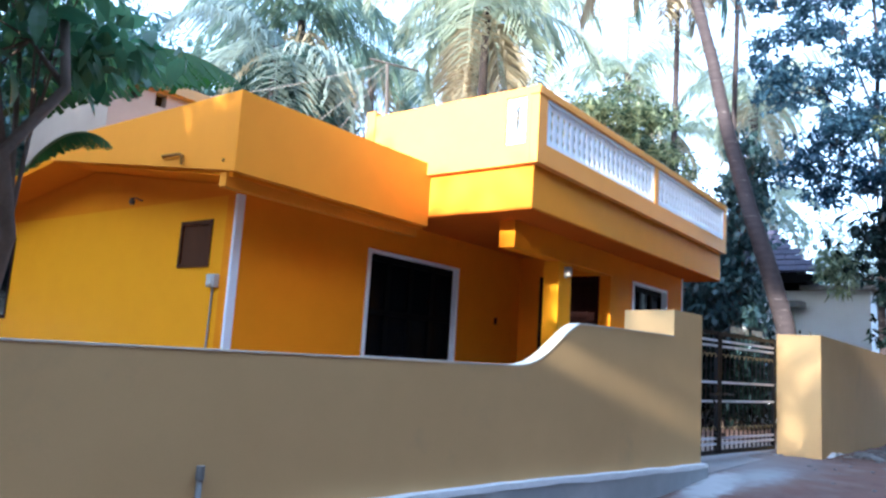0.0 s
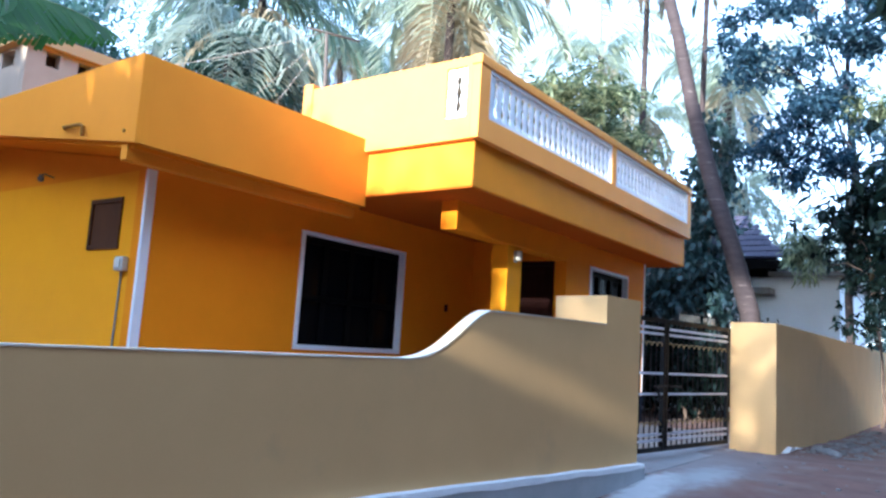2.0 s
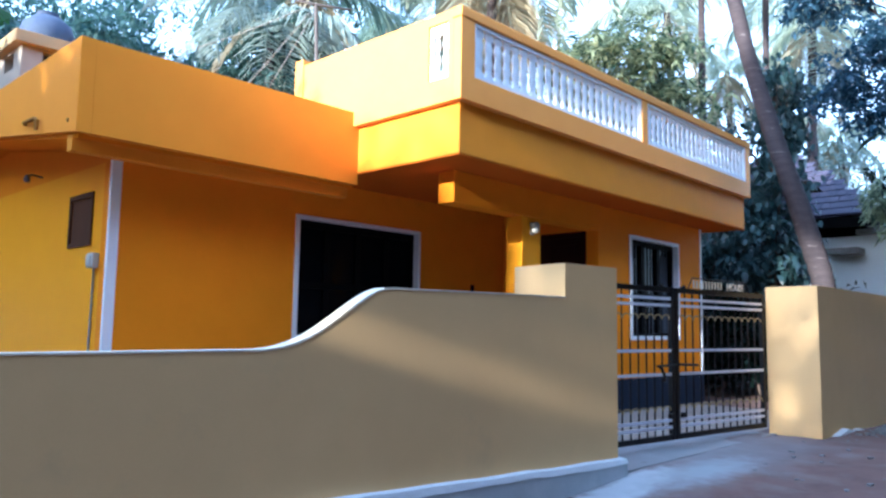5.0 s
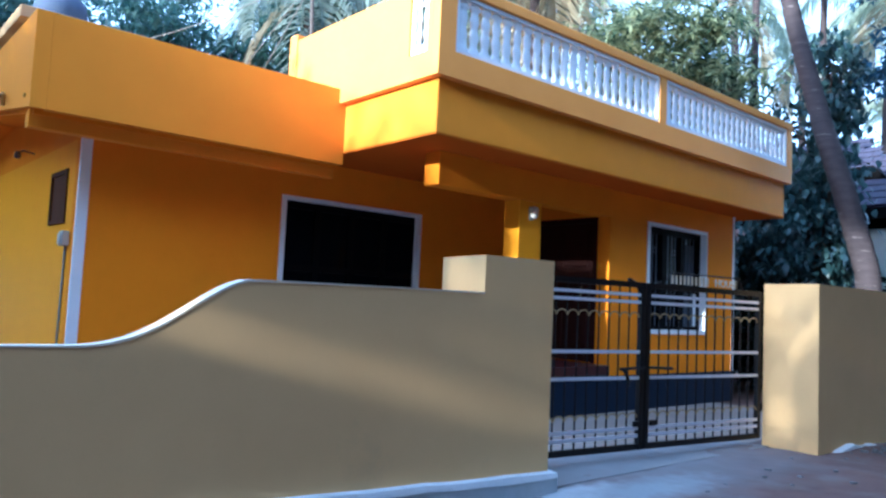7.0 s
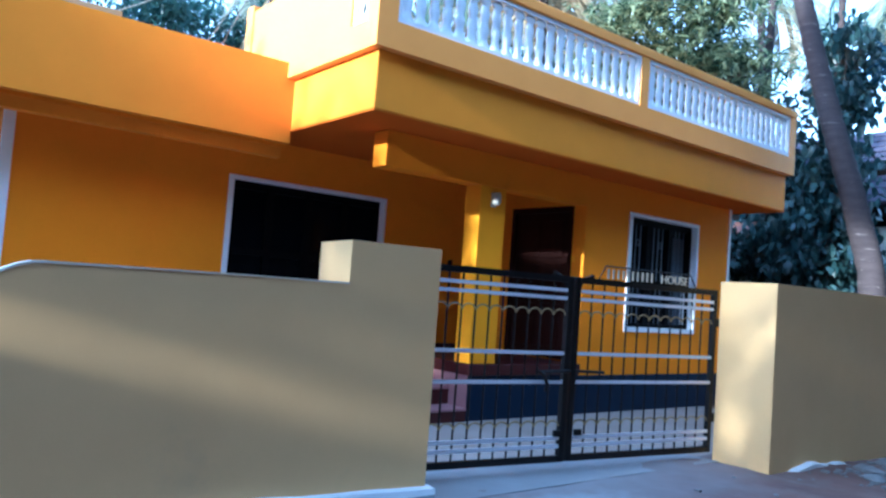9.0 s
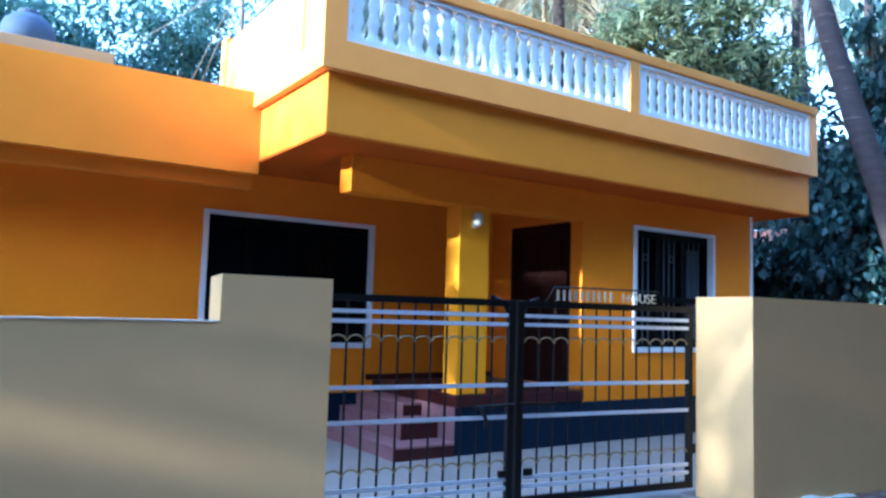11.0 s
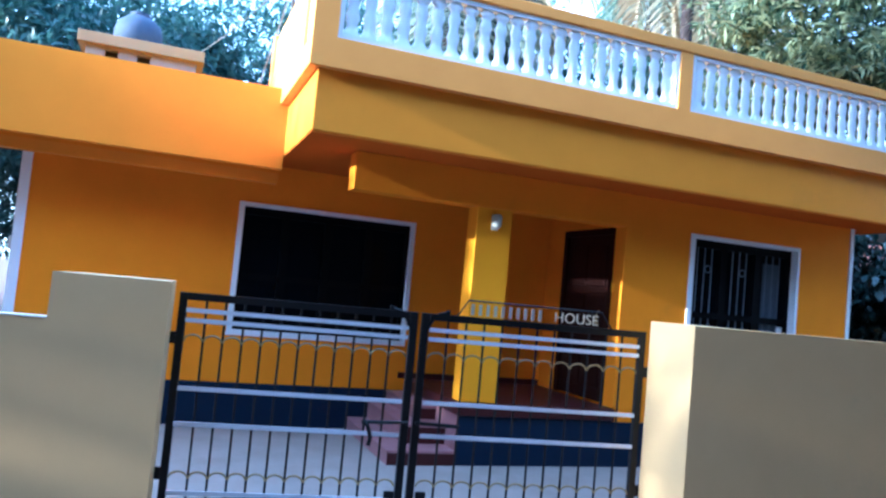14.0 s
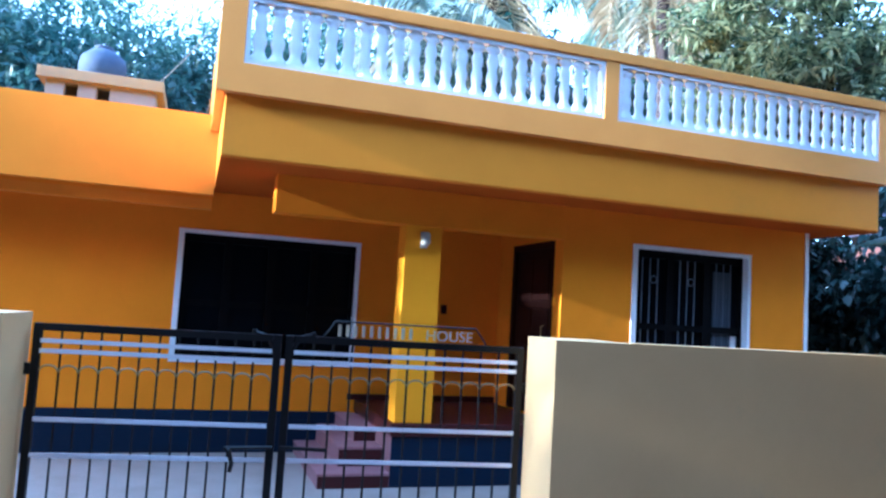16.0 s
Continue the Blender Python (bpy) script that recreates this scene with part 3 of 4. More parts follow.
for y0, y1 in ((8.382, 12.178), (12.347, 16.088)):
    rail = part("balustrade", panel("x", PX - 0.012, 0.09, y0, y1, 3.682, 4.327, [(y0 + 0.045, y1 - 0.045, 3.725, 4.285)]), WHITE, house, "white painted concrete balustrade")
    for k in range(22):
        piece("baluster", BALUSTER, (PX - 0.055, y0 + 0.045 + (y1 - y0 - 0.09) * (k + 0.5) / 22, 3.725), rail)
slotted = part("pierced_panel", panel("y", 8.185, -0.06, -5.338, -5.032, 3.682, 4.328, [(-5.295, -5.075, 3.725, 4.285)]), WHITE, house, "white panel with a wavy slotted opening")
SHORT_BALUSTER = baluster_mesh(0.11, 0.56, 1.15)
for x in (-5.24, -5.13):
    piece("baluster", SHORT_BALUSTER, (x, 8.215, 3.725), slotted, -90)

# small fittings on the house
lamp = root("wall_lamp", (-5.57, 10.45, 2.2), "small white glass wall lamp on the yellow pillar", "lamp")
part("back_plate", boxes((-5.58, -5.565, 10.41, 10.49, 2.17, 2.34), bevel=0.005), PLASTIC, lamp)
part("shade", lathe(bmesh.new(), [(0.03, 0), (0.05, 0.03), (0.052, 0.12), (0.035, 0.15)], 12, (-5.515, 10.45, 2.19)), PLASTIC, lamp, smooth=True)
meter = root("meter_box", (-7.74, SX, 1.5), "small white electric meter box on the side wall", "meter box")
part("box_body", boxes((-7.83, -7.66, SX - 0.075, SX - 0.002, 1.47, 1.63), bevel=0.01), PLASTIC, meter)
part("cover", boxes((-7.81, -7.70, SX - 0.09, SX - 0.075, 1.49, 1.60), bevel=0.006), PLASTIC, meter)
part("conduit", tube(bmesh.new(), [(-7.76, SX - 0.015, 1.48), (-7.77, SX - 0.015, 0.9), (-7.80, SX - 0.015, -0.3)], 0.012, 8), PVC, meter)
sw = root("switch_board", (FX, 11.35, 1.5), "small dark switch plate on the porch wall", "switch")
part("plate", boxes((FX + 0.001, FX + 0.02, 11.31, 11.39, 1.46, 1.58), bevel=0.005), DARK_WOOD, sw)
# yellow plate stands in for a patch of sunlight on the wall edge
sun_plate = root("sun_patch_plate", (-5.78, 12.15, 1.68), "small yellow plate standing in for a sun patch by the door", "bell push")
part("plate", boxes((-5.79, -5.73, 12.135, 12.150, 1.64, 1.74), bevel=0.004), YELLOW, sun_plate)
for x, z in ((-7.75, 2.95), (-6.86, 2.80)):
    r = root("rain_spout", (x, 4.84, z), "short bent rain spout painted over in dull ochre", "rain spout", "rain spouts")
    part("pipe", tube(bmesh.new(), [(x - 0.32, 4.86, z + 0.02), (x - 0.28, 4.81, z + 0.022), (x + 0.10, 4.79, z), (x + 0.16, 4.79, z - 0.03), (x + 0.165, 4.79, z - 0.13)] if x < -7 else [(x, 4.86, z), (x, 4.83, z)], 0.02, 8), RUST, r)
bulb = root("bulb_holder", (-9.6, SX, 2.68), "dark bulb holder with a bracket on the side wall", "lamp")
part("bracket", tube(bmesh.new(), [(-9.6, SX, 2.70), (-9.6, SX - 0.12, 2.72), (-9.52, SX - 0.2, 2.68)], 0.012, 6), PVC_DARK, bulb)
part("socket", lathe(bmesh.new(), [(0.03, 0), (0.04, 0.04), (0.02, 0.09)], 10, (-9.50, SX - 0.21, 2.60)), PVC_DARK, bulb)

# box on the roof ridge with vent holes, and the pole with its wires
tank = root("rooftop_tank", (-12.2, 6.0, 3.3), "weathered cream masonry water tank on the roof with dark vent holes", "water tank")
part("tank_wall", panel("x", -11.0, 0.15, 5.58, 7.25, 3.35, 4.84, [(5.86, 6.06, 4.58, 4.80), (6.34, 6.54, 4.58, 4.80)]), BACK_CREAM, tank)
part("tank_wall", panel("y", 5.58, -0.14, -13.6, -11.152, 2.9, 4.84, [(-11.75, -11.36, 4.56, 4.80), (-12.6, -12.2, 4.56, 4.80)]), BACK_CREAM, tank)
part("tank_wall", boxes((-13.6, -11.152, 7.1, 7.25, 2.9, 4.84)), BACK_CREAM, tank)
part("tank_wall", boxes((-13.75, -13.602, 5.58, 7.25, 2.8, 4.84)), BACK_CREAM, tank)
# dark block added so the vent holes look shaded inside
part("hole_shade_block", boxes((-13.4, -11.25, 5.80, 7.02, 3.5, 4.82)), PVC_DARK, tank, "dark block added as shade behind the vent holes")
part("cover_slab", boxes((-13.9, -10.9, 5.46, 7.36, 4.842, 5.02), bevel=0.01), OCHRE, tank, "ochre cover slab with an overhang")
drum = root("water_drum", (-12.15, 6.25, 5.02), "dusty blue plastic water drum on the tank cover", "water drum")
part("drum_body", lathe(bmesh.new(), [(0.36, 0), (0.39, 0.04), (0.40, 0.22), (0.385, 0.24), (0.40, 0.26), (0.40, 0.46), (0.36, 0.60), (0.22, 0.72), (0.15, 0.75)], 20, (-12.15, 6.25, 5.02)), DRUM, drum, smooth=True)
part("lid", lathe(bmesh.new(), [(0.17, 0), (0.17, 0.05), (0.06, 0.08)], 14, (-12.15, 6.25, 5.77)), DRUM, drum)
pole = root("cable_pole", (-7.60, 8.3, 3.4), "thin grey iron pole with a cross arm carrying wires", "pole")
part("shaft", tube(bmesh.new(), [(-7.60, 8.30, 3.42), (-7.74, 8.30, 5.38)], [0.03, 0.025], 8), PVC_DARK, pole)
part("cross_arm", tube(bmesh.new(), [(-7.95, 8.1, 5.42), (-7.35, 8.62, 5.28)], 0.016, 6), PVC_DARK, pole)
for dz, end in ((5.40, (-10.95, 7.3, 5.03)), (5.36, (-11.5, 8.0, 3.42)), (5.30, (-9.6, 7.9, 3.24))):
    a, b = Vector((-7.74, 8.3, dz)), Vector(end)
    w = root("stay_wire", a, "thin pale stay wire running from the roof pole", "wire", "stay wires")
    part("strand", tube(bmesh.new(), [a.lerp(b, k / 10) - Vector((0, 0, 0.08 * (1 - (2 * k / 10 - 1) ** 2))) for k in range(11)], 0.006, 5), PVC, w)


# ---------------------------------------------------------------- gate
def gate_leaf(hinge, meet, f):
    h, q = Vector(hinge), Vector(meet)
    d = q - h
    length, turn = d.length, math.degrees(math.atan2(d.y, d.x))
    base = -0.07
    m = pose(h.x, h.y, base, 0, 0, turn)
    g = new("gate_leaf")
    g.matrix_basis = m
    tagged(g, "closed black iron gate leaf with silver flats and gold scallops", "gate", "gate leaves")

    def bit(name, bm, mat, label=""):
        bmesh.ops.transform(bm, matrix=m, verts=bm.verts)
        return part(name, bm, mat, g, label)
    top = 1.36
    bit("stile", boxes((0, 0.045, -0.022, 0.022, 0, top), bevel=0.004), BLACK_IRON)
    bit("stile", boxes((length - 0.048, length, -0.024, 0.024, 0, top), bevel=0.004), BLACK_IRON)
    bit("rail", boxes((0.045, length - 0.055, -0.02, 0.02, 0, 0.045)), BLACK_IRON)
    bit("rail", boxes((0.045, length - 0.055, -0.02, 0.02, top - 0.045, top)), BLACK_IRON)
    for z in (0.115, 0.175, 0.58, 0.79, 1.195, 1.255):
        bit("flat_bar", boxes((0.045, length - 0.055, 0.010 * f, 0.020 * f, z - 0.013, z + 0.013)), SILVER, "silver painted flat bar")
    n = 12
    gap = (length - 0.10) / n
    for k in range(1, n):
        x = 0.045 + gap * k
        bit("rod", tube(bmesh.new(), [(x, 0, 0.03), (x, 0, top - 0.03)], 0.0075, 6), BLACK_IRON)
    for k in range(n):
        for z in (0.26, 1.07):
            x = 0.045 + gap * (k + 0.5)
            bit("scallop", tube(bmesh.new(), [(x + gap * 0.47 * math.cos(a), 0.006 * f, z + 0.04 * math.sin(a)) for a in (math.pi * i / 8 for i in range(9))], 0.006, 5), BRASS, "gold painted iron scallop")
    # scroll bracing at the top of the meeting stile, latch bar, foot bolt
    bit("brace", tube(bmesh.new(), [(length - 0.16 + 0.11 * math.sin(a), 0.0, top + 0.005 - 0.11 * (1 - math.cos(a))) for a in (math.pi / 2 * i / 8 for i in range(9))], 0.014, 6), BLACK_IRON)
    bit("finial", boxes((length - 0.185, length - 0.155, -0.012, 0.012, top - 0.01, top + 0.028), bevel=0.004), BLACK_IRON)
    bit("latch_bar", tube(bmesh.new(), [(length - 0.30, 0.045 * f, 0.655), (length - 0.01, 0.045 * f, 0.665)], 0.012, 6), BLACK_IRON)
    bit("foot_bolt", boxes((length - 0.12, length - 0.055, 0.02 * f, 0.045 * f, 0.19, 0.235), bevel=0.004), BLACK_IRON)
    bit("hinge", boxes((-0.05, 0.01, -0.015, 0.015, 0.25, 0.32)), BLACK_IRON)
    bit("hinge", boxes((-0.05, 0.01, -0.015, 0.015, 1.05, 1.12)), BLACK_IRON)
    return g


left_leaf = gate_leaf((-2.86, 7.23, 0), (-2.656, 8.672, 0), -1)
gate_leaf((-2.44, 10.25, 0), (-2.66, 8.70, 0), 1)
bm = tube(bmesh.new(), [(-2.65, 8.38, 0.59), (-2.63, 8.40, 0.57), (-2.61, 8.42, 0.50), (-2.61, 8.41, 0.45)], 0.014, 6)
part("latch_handle", bm, BLACK_IRON, left_leaf)

# house sign standing on the top rail: a name kept as plain bars, and one readable word
sign = root("name_sign", (-2.55, 9.4, 1.29), "cut metal letters in a thin black frame on the gate", "sign")
sx = lambda y: -2.44 - 0.1447 * (10.23 - y)
part("sign_frame", tube(bmesh.new(), [(sx(8.93), 8.93, 1.285), (sx(9.0), 9.0, 1.395), (sx(9.92), 9.92, 1.395), (sx(10.0), 10.0, 1.285)], 0.006, 6), BLACK_IRON, sign)
y = 9.02
for k in range(10):
    part("letter_bar", boxes((sx(y) - 0.004, sx(y) + 0.004, y, y + 0.02, 1.30, 1.375)), LETTER, sign)
    y += 0.051
word = bpy.data.curves.new("word", "FONT")
word.body, word.size, word.extrude, word.space_character = "HOUSE", 0.098, 0.004, 1.02
temp = bpy.data.objects.new("word", word)
scene.collection.objects.link(temp)
bpy.context.view_layer.update()
letters = bpy.data.meshes.new_from_object(temp.evaluated_get(bpy.context.evaluated_depsgraph_get()))
bpy.data.objects.remove(temp)
letters.transform(pose(sx(9.60), 9.585, 1.303, 90, 0, 81.8))
letters.materials.clear()
letters.materials.append(LETTER)
word_ob = new("lettering", letters)
word_ob.parent = sign
word_ob.matrix_parent_inverse = sign.matrix_basis.inverted()
tagged(word_ob, "gold metal letters reading HOUSE")


# ---------------------------------------------------------------- neighbour's house, stones, pipe
def tiled_house():
    h = root("neighbour_house", (-6.5, 24.5, -0.4), "low whitewashed house with a dark clay tile roof", "house")
    part("wall", panel("y", 23.0, -0.25, -10.0, -3.0, -0.5, 3.35, [(-7.6, -6.6, 1.0, 2.3)]), FAR_WHITE, h)
    part("wall", boxes((-3.2, -3.0, 23.26, 28.0, -0.5, 3.35)), FAR_WHITE, h)
    part("roof_slab", boxes((-4.7, -2.8, 22.6, 28.0, 3.35, 3.47), bevel=0.01), STONE, h)
    part("sunshade", boxes((-5.35, -4.6, 22.4, 23.0, 2.86, 3.02), bevel=0.01), STONE, h)
    part("shutter", boxes((-7.6, -6.6, 23.1, 23.14, 1.0, 2.3)), DARK_WOOD, h)
    # black fill puts the shade of the under-roof gap into colour
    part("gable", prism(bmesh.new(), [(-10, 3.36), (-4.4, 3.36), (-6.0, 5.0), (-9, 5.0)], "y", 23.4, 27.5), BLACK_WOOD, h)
    # roof: courses of tiles on the front slope, narrowing at the hip
    roof = part("roof", prism(bmesh.new(), [(22.2, 3.80), (26.0, 6.30), (29.8, 3.80), (29.8, 3.72), (26.0, 6.22), (22.2, 3.72)], "x", -11.0, -7.2), TILE, h, "weathered dark clay tile roof")
    bm = bmesh.new()
    a, b = [bm.verts.new(p) for p in ((-7.2, 22.2, 3.72), (-4.1, 22.2, 3.80), (-7.2, 26.0, 6.24))], None
    bm.faces.new(a)
    c = [bm.verts.new(p) for p in ((-4.1, 22.2, 3.80), (-4.1, 29.8, 3.80), (-7.2, 26.0, 6.24))]
    bm.faces.new(c)
    part("hip", bm, TILE, h)
    tile_bm = bmesh.new()
    box(tile_bm, -0.11, 0.11, -0.02, 0.30, -0.012, 0.012, 0.006)
    bmesh.ops.rotate(tile_bm, verts=tile_bm.verts, cent=(0, 0, 0), matrix=Matrix.Rotation(math.atan2(2.5, 3.8), 3, "X"))
    me = mesh_of("tile", tile_bm, TILE)
    for row in range(12):
        f = row / 12
        y, z = 22.2 + 3.8 * f, 3.835 + 2.5 * f
        x = -8.4
        right = -4.1 - 3.1 * f
        while x < right:
            piece("tile", me, (x + (0.11 if row % 2 else 0) + random.uniform(-0.01, 0.01), y, z + random.uniform(0, 0.012)), roof)
            x += 0.225
    part("fascia", boxes((-10.9, -4.1, 22.19, 22.23, 3.50, 3.73)), BLACK_WOOD, h)


tiled_house()


def outbuilding():
    """A low shed behind the house: whitewashed pillars under a sunlit tile roof."""
    h = root("outbuilding", (-8.6, 20.6, -0.4), "low open shed with a whitewashed pillar and a red tile roof", "shed")
    for x in (-7.1, -10.3):
        part("pillar", boxes((x - 0.23, x + 0.23, 20.15, 20.55, -0.5, 2.62), bevel=0.02), FAR_WHITE, h, "whitewashed pillar")
    part("back_wall", boxes((-10.6, -6.9, 22.3, 22.5, -0.5, 3.1)), FAR_WHITE, h)
    rise = math.atan2(0.85, 2.9)
    roof = part("roof", prism(bmesh.new(), [(19.6, 2.66), (22.5, 3.51), (22.5, 3.45), (19.6, 2.60)], "x", -10.9, -6.7), RED_TILE, h, "weathered red clay tile roof")
    bm = bmesh.new()
    box(bm, -0.11, 0.11, -0.02, 0.30, -0.012, 0.014, 0.006)
    bmesh.ops.rotate(bm, verts=bm.verts, cent=(0, 0, 0), matrix=Matrix.Rotation(rise, 3, "X"))
    me = mesh_of("tile", bm, RED_TILE)
    for row in range(8):
        for k in range(18):
            f = row * 0.27
            piece("tile", me, (-10.8 + 0.228 * k + (0.11 if row % 2 else 0) + random.uniform(-0.01, 0.01), 19.62 + f * math.cos(rise), 2.69 + f * math.sin(rise) + random.uniform(0, 0.012)), roof)
    part("eave_beam", boxes((-10.8, -6.8, 20.1, 20.2, 2.63, 2.76)), DARK_WOOD, h)


outbuilding()


def stone(at, r, seed):
    bm = bmesh.new()
    bmesh.ops.create_icosphere(bm, subdivisions=2, radius=1)
    for v in bm.verts:
        k = 1 + 0.3 * noise.noise(v.co * 1.3 + Vector((seed * 7.1, seed * 3.3, 0)))
        v.co = Vector((v.co.x * r[0], v.co.y * r[1], v.co.z * r[2])) * k + Vector(at)
    return bm


random.seed(5)
for k in range(26):
    y = 10.9 + k * 0.24 + random.uniform(-0.08, 0.08)
    x = -1.72 + random.uniform(-0.05, 0.30) * (1 if k % 3 else 1.6)
    r = random.uniform(0.035, 0.085)
    z = ground_z(x, y)
    tagged(part("stone", stone((x, y, z + r * 0.1), (r * 1.2, r, r * 0.55), k), STONE, smooth=False), "rough grey granite stone at the foot of the wall", "stone", "loose stones")
foot = bmesh.new()
rr = []
for k in range(60):
    y = 10.22 + 0.12 * k
    t = -0.13 + 0.10 * smooth_step(10.3, 10.9, y) - 0.010 * k + 0.025 * noise.noise((y * 4, 2, 0))
    w = 0.10 + 0.04 * noise.noise((y * 2, 8, 0))
    rr.append([foot.verts.new(p) for p in ((-1.89, y, t), (-1.875 + w * 0.5, y, t - 0.01), (-1.88 + w, y, -0.45))])
for a, b in zip(rr, rr[1:]):
    for k in range(2):
        foot.faces.new((a[k], b[k], b[k + 1], a[k + 1]))
foot.faces.new(rr[0])
tagged(part("wall_footing", foot, WHITEWASH), "rough whitewashed cement footing along the wall", "footing", kind="structure")
random.seed(8)
chips = bmesh.new()
for k in range(330):
    y = random.choice((random.uniform(7.4, 15.5), random.uniform(10.7, 15.5), random.uniform(10.7, 15.5)))
    x = -1.75 + abs(random.gauss(0, 0.7)) if y > 10.6 else random.uniform(-1.9, 1.2)
    r = random.uniform(0.008, 0.022) * (1.5 if y > 10.6 else 1)
    m = Matrix.Translation((x, y, ground_z(x, y) + r * 0.2)) @ Matrix.Rotation(random.uniform(0, 6.28), 4, "Z")
    box(chips, -r, r, -r * 0.7, r * 0.7, -r * 0.4, r * 0.4, 0, m)
tagged(part("stone_chips", chips, STONE), "small pale stone chips strewn over the lane", "gravel", kind="stuff")
px = wall_x(2.07)
pipe = root("drain_pipe", (px + 0.05, 2.07, -0.6), "grey plastic drain pipe stub standing against the wall", "pipe")
part("pipe", tube(bmesh.new(), [(px + 0.03, 2.07, -0.75), (px + 0.03, 2.07, 0.22)], 0.014, 10), PVC, pipe, smooth=True)
part("cap", tube(bmesh.new(), [(px + 0.03, 2.07, 0.19), (px + 0.03, 2.07, 0.25)], 0.019, 10), PVC, pipe)


# ---------------------------------------------------------------- trees
def leaves_mesh(name, centers, size, mat, droop=0.5, ratio=0.36):
    """Folded leaf blades at the given places, each turned by chance."""
    n = len(centers)
    rng = np.random
    yaw = rng.uniform(0, 2 * np.pi, n)
    pitch = rng.normal(-droop, 0.5, n)
    d = np.stack([np.cos(yaw) * np.cos(pitch), np.sin(yaw) * np.cos(pitch), np.sin(pitch)], 1)
    s = np.stack([-np.sin(yaw), np.cos(yaw), rng.normal(0, 0.5, n)], 1)
    s /= np.linalg.norm(s, axis=1)[:, None]
    u = np.cross(d, s)
    ln = (size * rng.uniform(0.6, 1.3, n))[:, None]
    a = centers
    b = centers + d * ln * 0.5 + s * ln * ratio * 0.5 + u * ln * 0.06
    c = centers + d * ln - u * ln * 0.08
    e = centers + d * ln * 0.5 - s * ln * ratio * 0.5 + u * ln * 0.06
    co = np.stack([a, b, c, e], 1).reshape(-1, 3)
    me = bpy.data.meshes.new(name)
    me.vertices.add(4 * n)
    me.vertices.foreach_set("co", co.ravel())
    idx = np.arange(4 * n).reshape(n, 4)
    tri_ = np.concatenate([idx[:, [0, 1, 2]], idx[:, [0, 2, 3]]], 1).reshape(-1)
    me.loops.add(6 * n)
    me.loops.foreach_set("vertex_index", tri_)
    me.polygons.add(2 * n)
    me.polygons.foreach_set("loop_start", np.arange(0, 6 * n, 3))
    me.update(calc_edges=True)
    me.materials.append(mat)
    return me


def broad_leaves_mesh(name, centers, size, mat, droop=0.5, ratio=0.5):
    """Pointed oval leaves, folded along the rib and bent down at the tip."""
    rng = np.random
    outline = [(0.0, 0.0), (0.16, 0.30), (0.36, 0.48), (0.58, 0.44), (0.80, 0.22), (1.0, 0.0)]
    vs, fs = [], []
    for c in centers:
        yaw, pitch = rng.uniform(0, 2 * np.pi), rng.normal(-droop, 0.5)
        d = np.array([np.cos(yaw) * np.cos(pitch), np.sin(yaw) * np.cos(pitch), np.sin(pitch)])
        sd = np.array([-np.sin(yaw), np.cos(yaw), rng.normal(0, 0.4)])
        sd /= np.linalg.norm(sd)
        u = np.cross(d, sd)
        ln, bend, fold = size * rng.uniform(0.5, 1.2), rng.uniform(0.05, 0.35), rng.uniform(0.05, 0.25)
        i = len(vs)
        for f, w in outline:
            mid = c + d * ln * f - u * ln * bend * f * f
            out = ln * ratio * w
            vs += [tuple(mid), tuple(mid + sd * out + u * out * fold), tuple(mid - sd * out + u * out * fold)]
        for k in range(len(outline) - 1):
            p = i + 3 * k
            fs += [(p, p + 3, p + 4, p + 1), (p, p + 2, p + 5, p + 3)]
    me = bpy.data.meshes.new(name)
    me.from_pydata(vs, [], fs)
    me.materials.append(mat)
    return me


def crown_points(balls, count, clumps, spread):
    """Places of leaves: clumps strewn through some uneven balls (centre, radii)."""
    rng = np.random
    vol = np.array([r[0] * r[1] * r[2] for _, r in balls])
    pick = rng.choice(len(balls), clumps, p=vol / vol.sum())
    c = np.array([b[0] for b in balls])[pick]
    r = np.array([b[1] for b in balls])[pick]
    v = rng.normal(size=(clumps, 3))
    v *= (rng.uniform(0.25, 1, clumps) ** 0.45 / np.linalg.norm(v, axis=1))[:, None]
    k = c + v * r
    w = rng.uniform(0.3, 1.0, clumps)
    j = rng.choice(clumps, count, p=w / w.sum())
    return k[j] + rng.normal(size=(count, 3)) * spread * np.array([1, 1, 0.7])


def whorls(centers, per, size):
    """Twig tips with leaves set round each of them."""
    k = max(1, len(centers) // per)
    tips = np.repeat(centers[:k], per, 0)
    return tips + np.random.normal(size=tips.shape) * size * 0.12


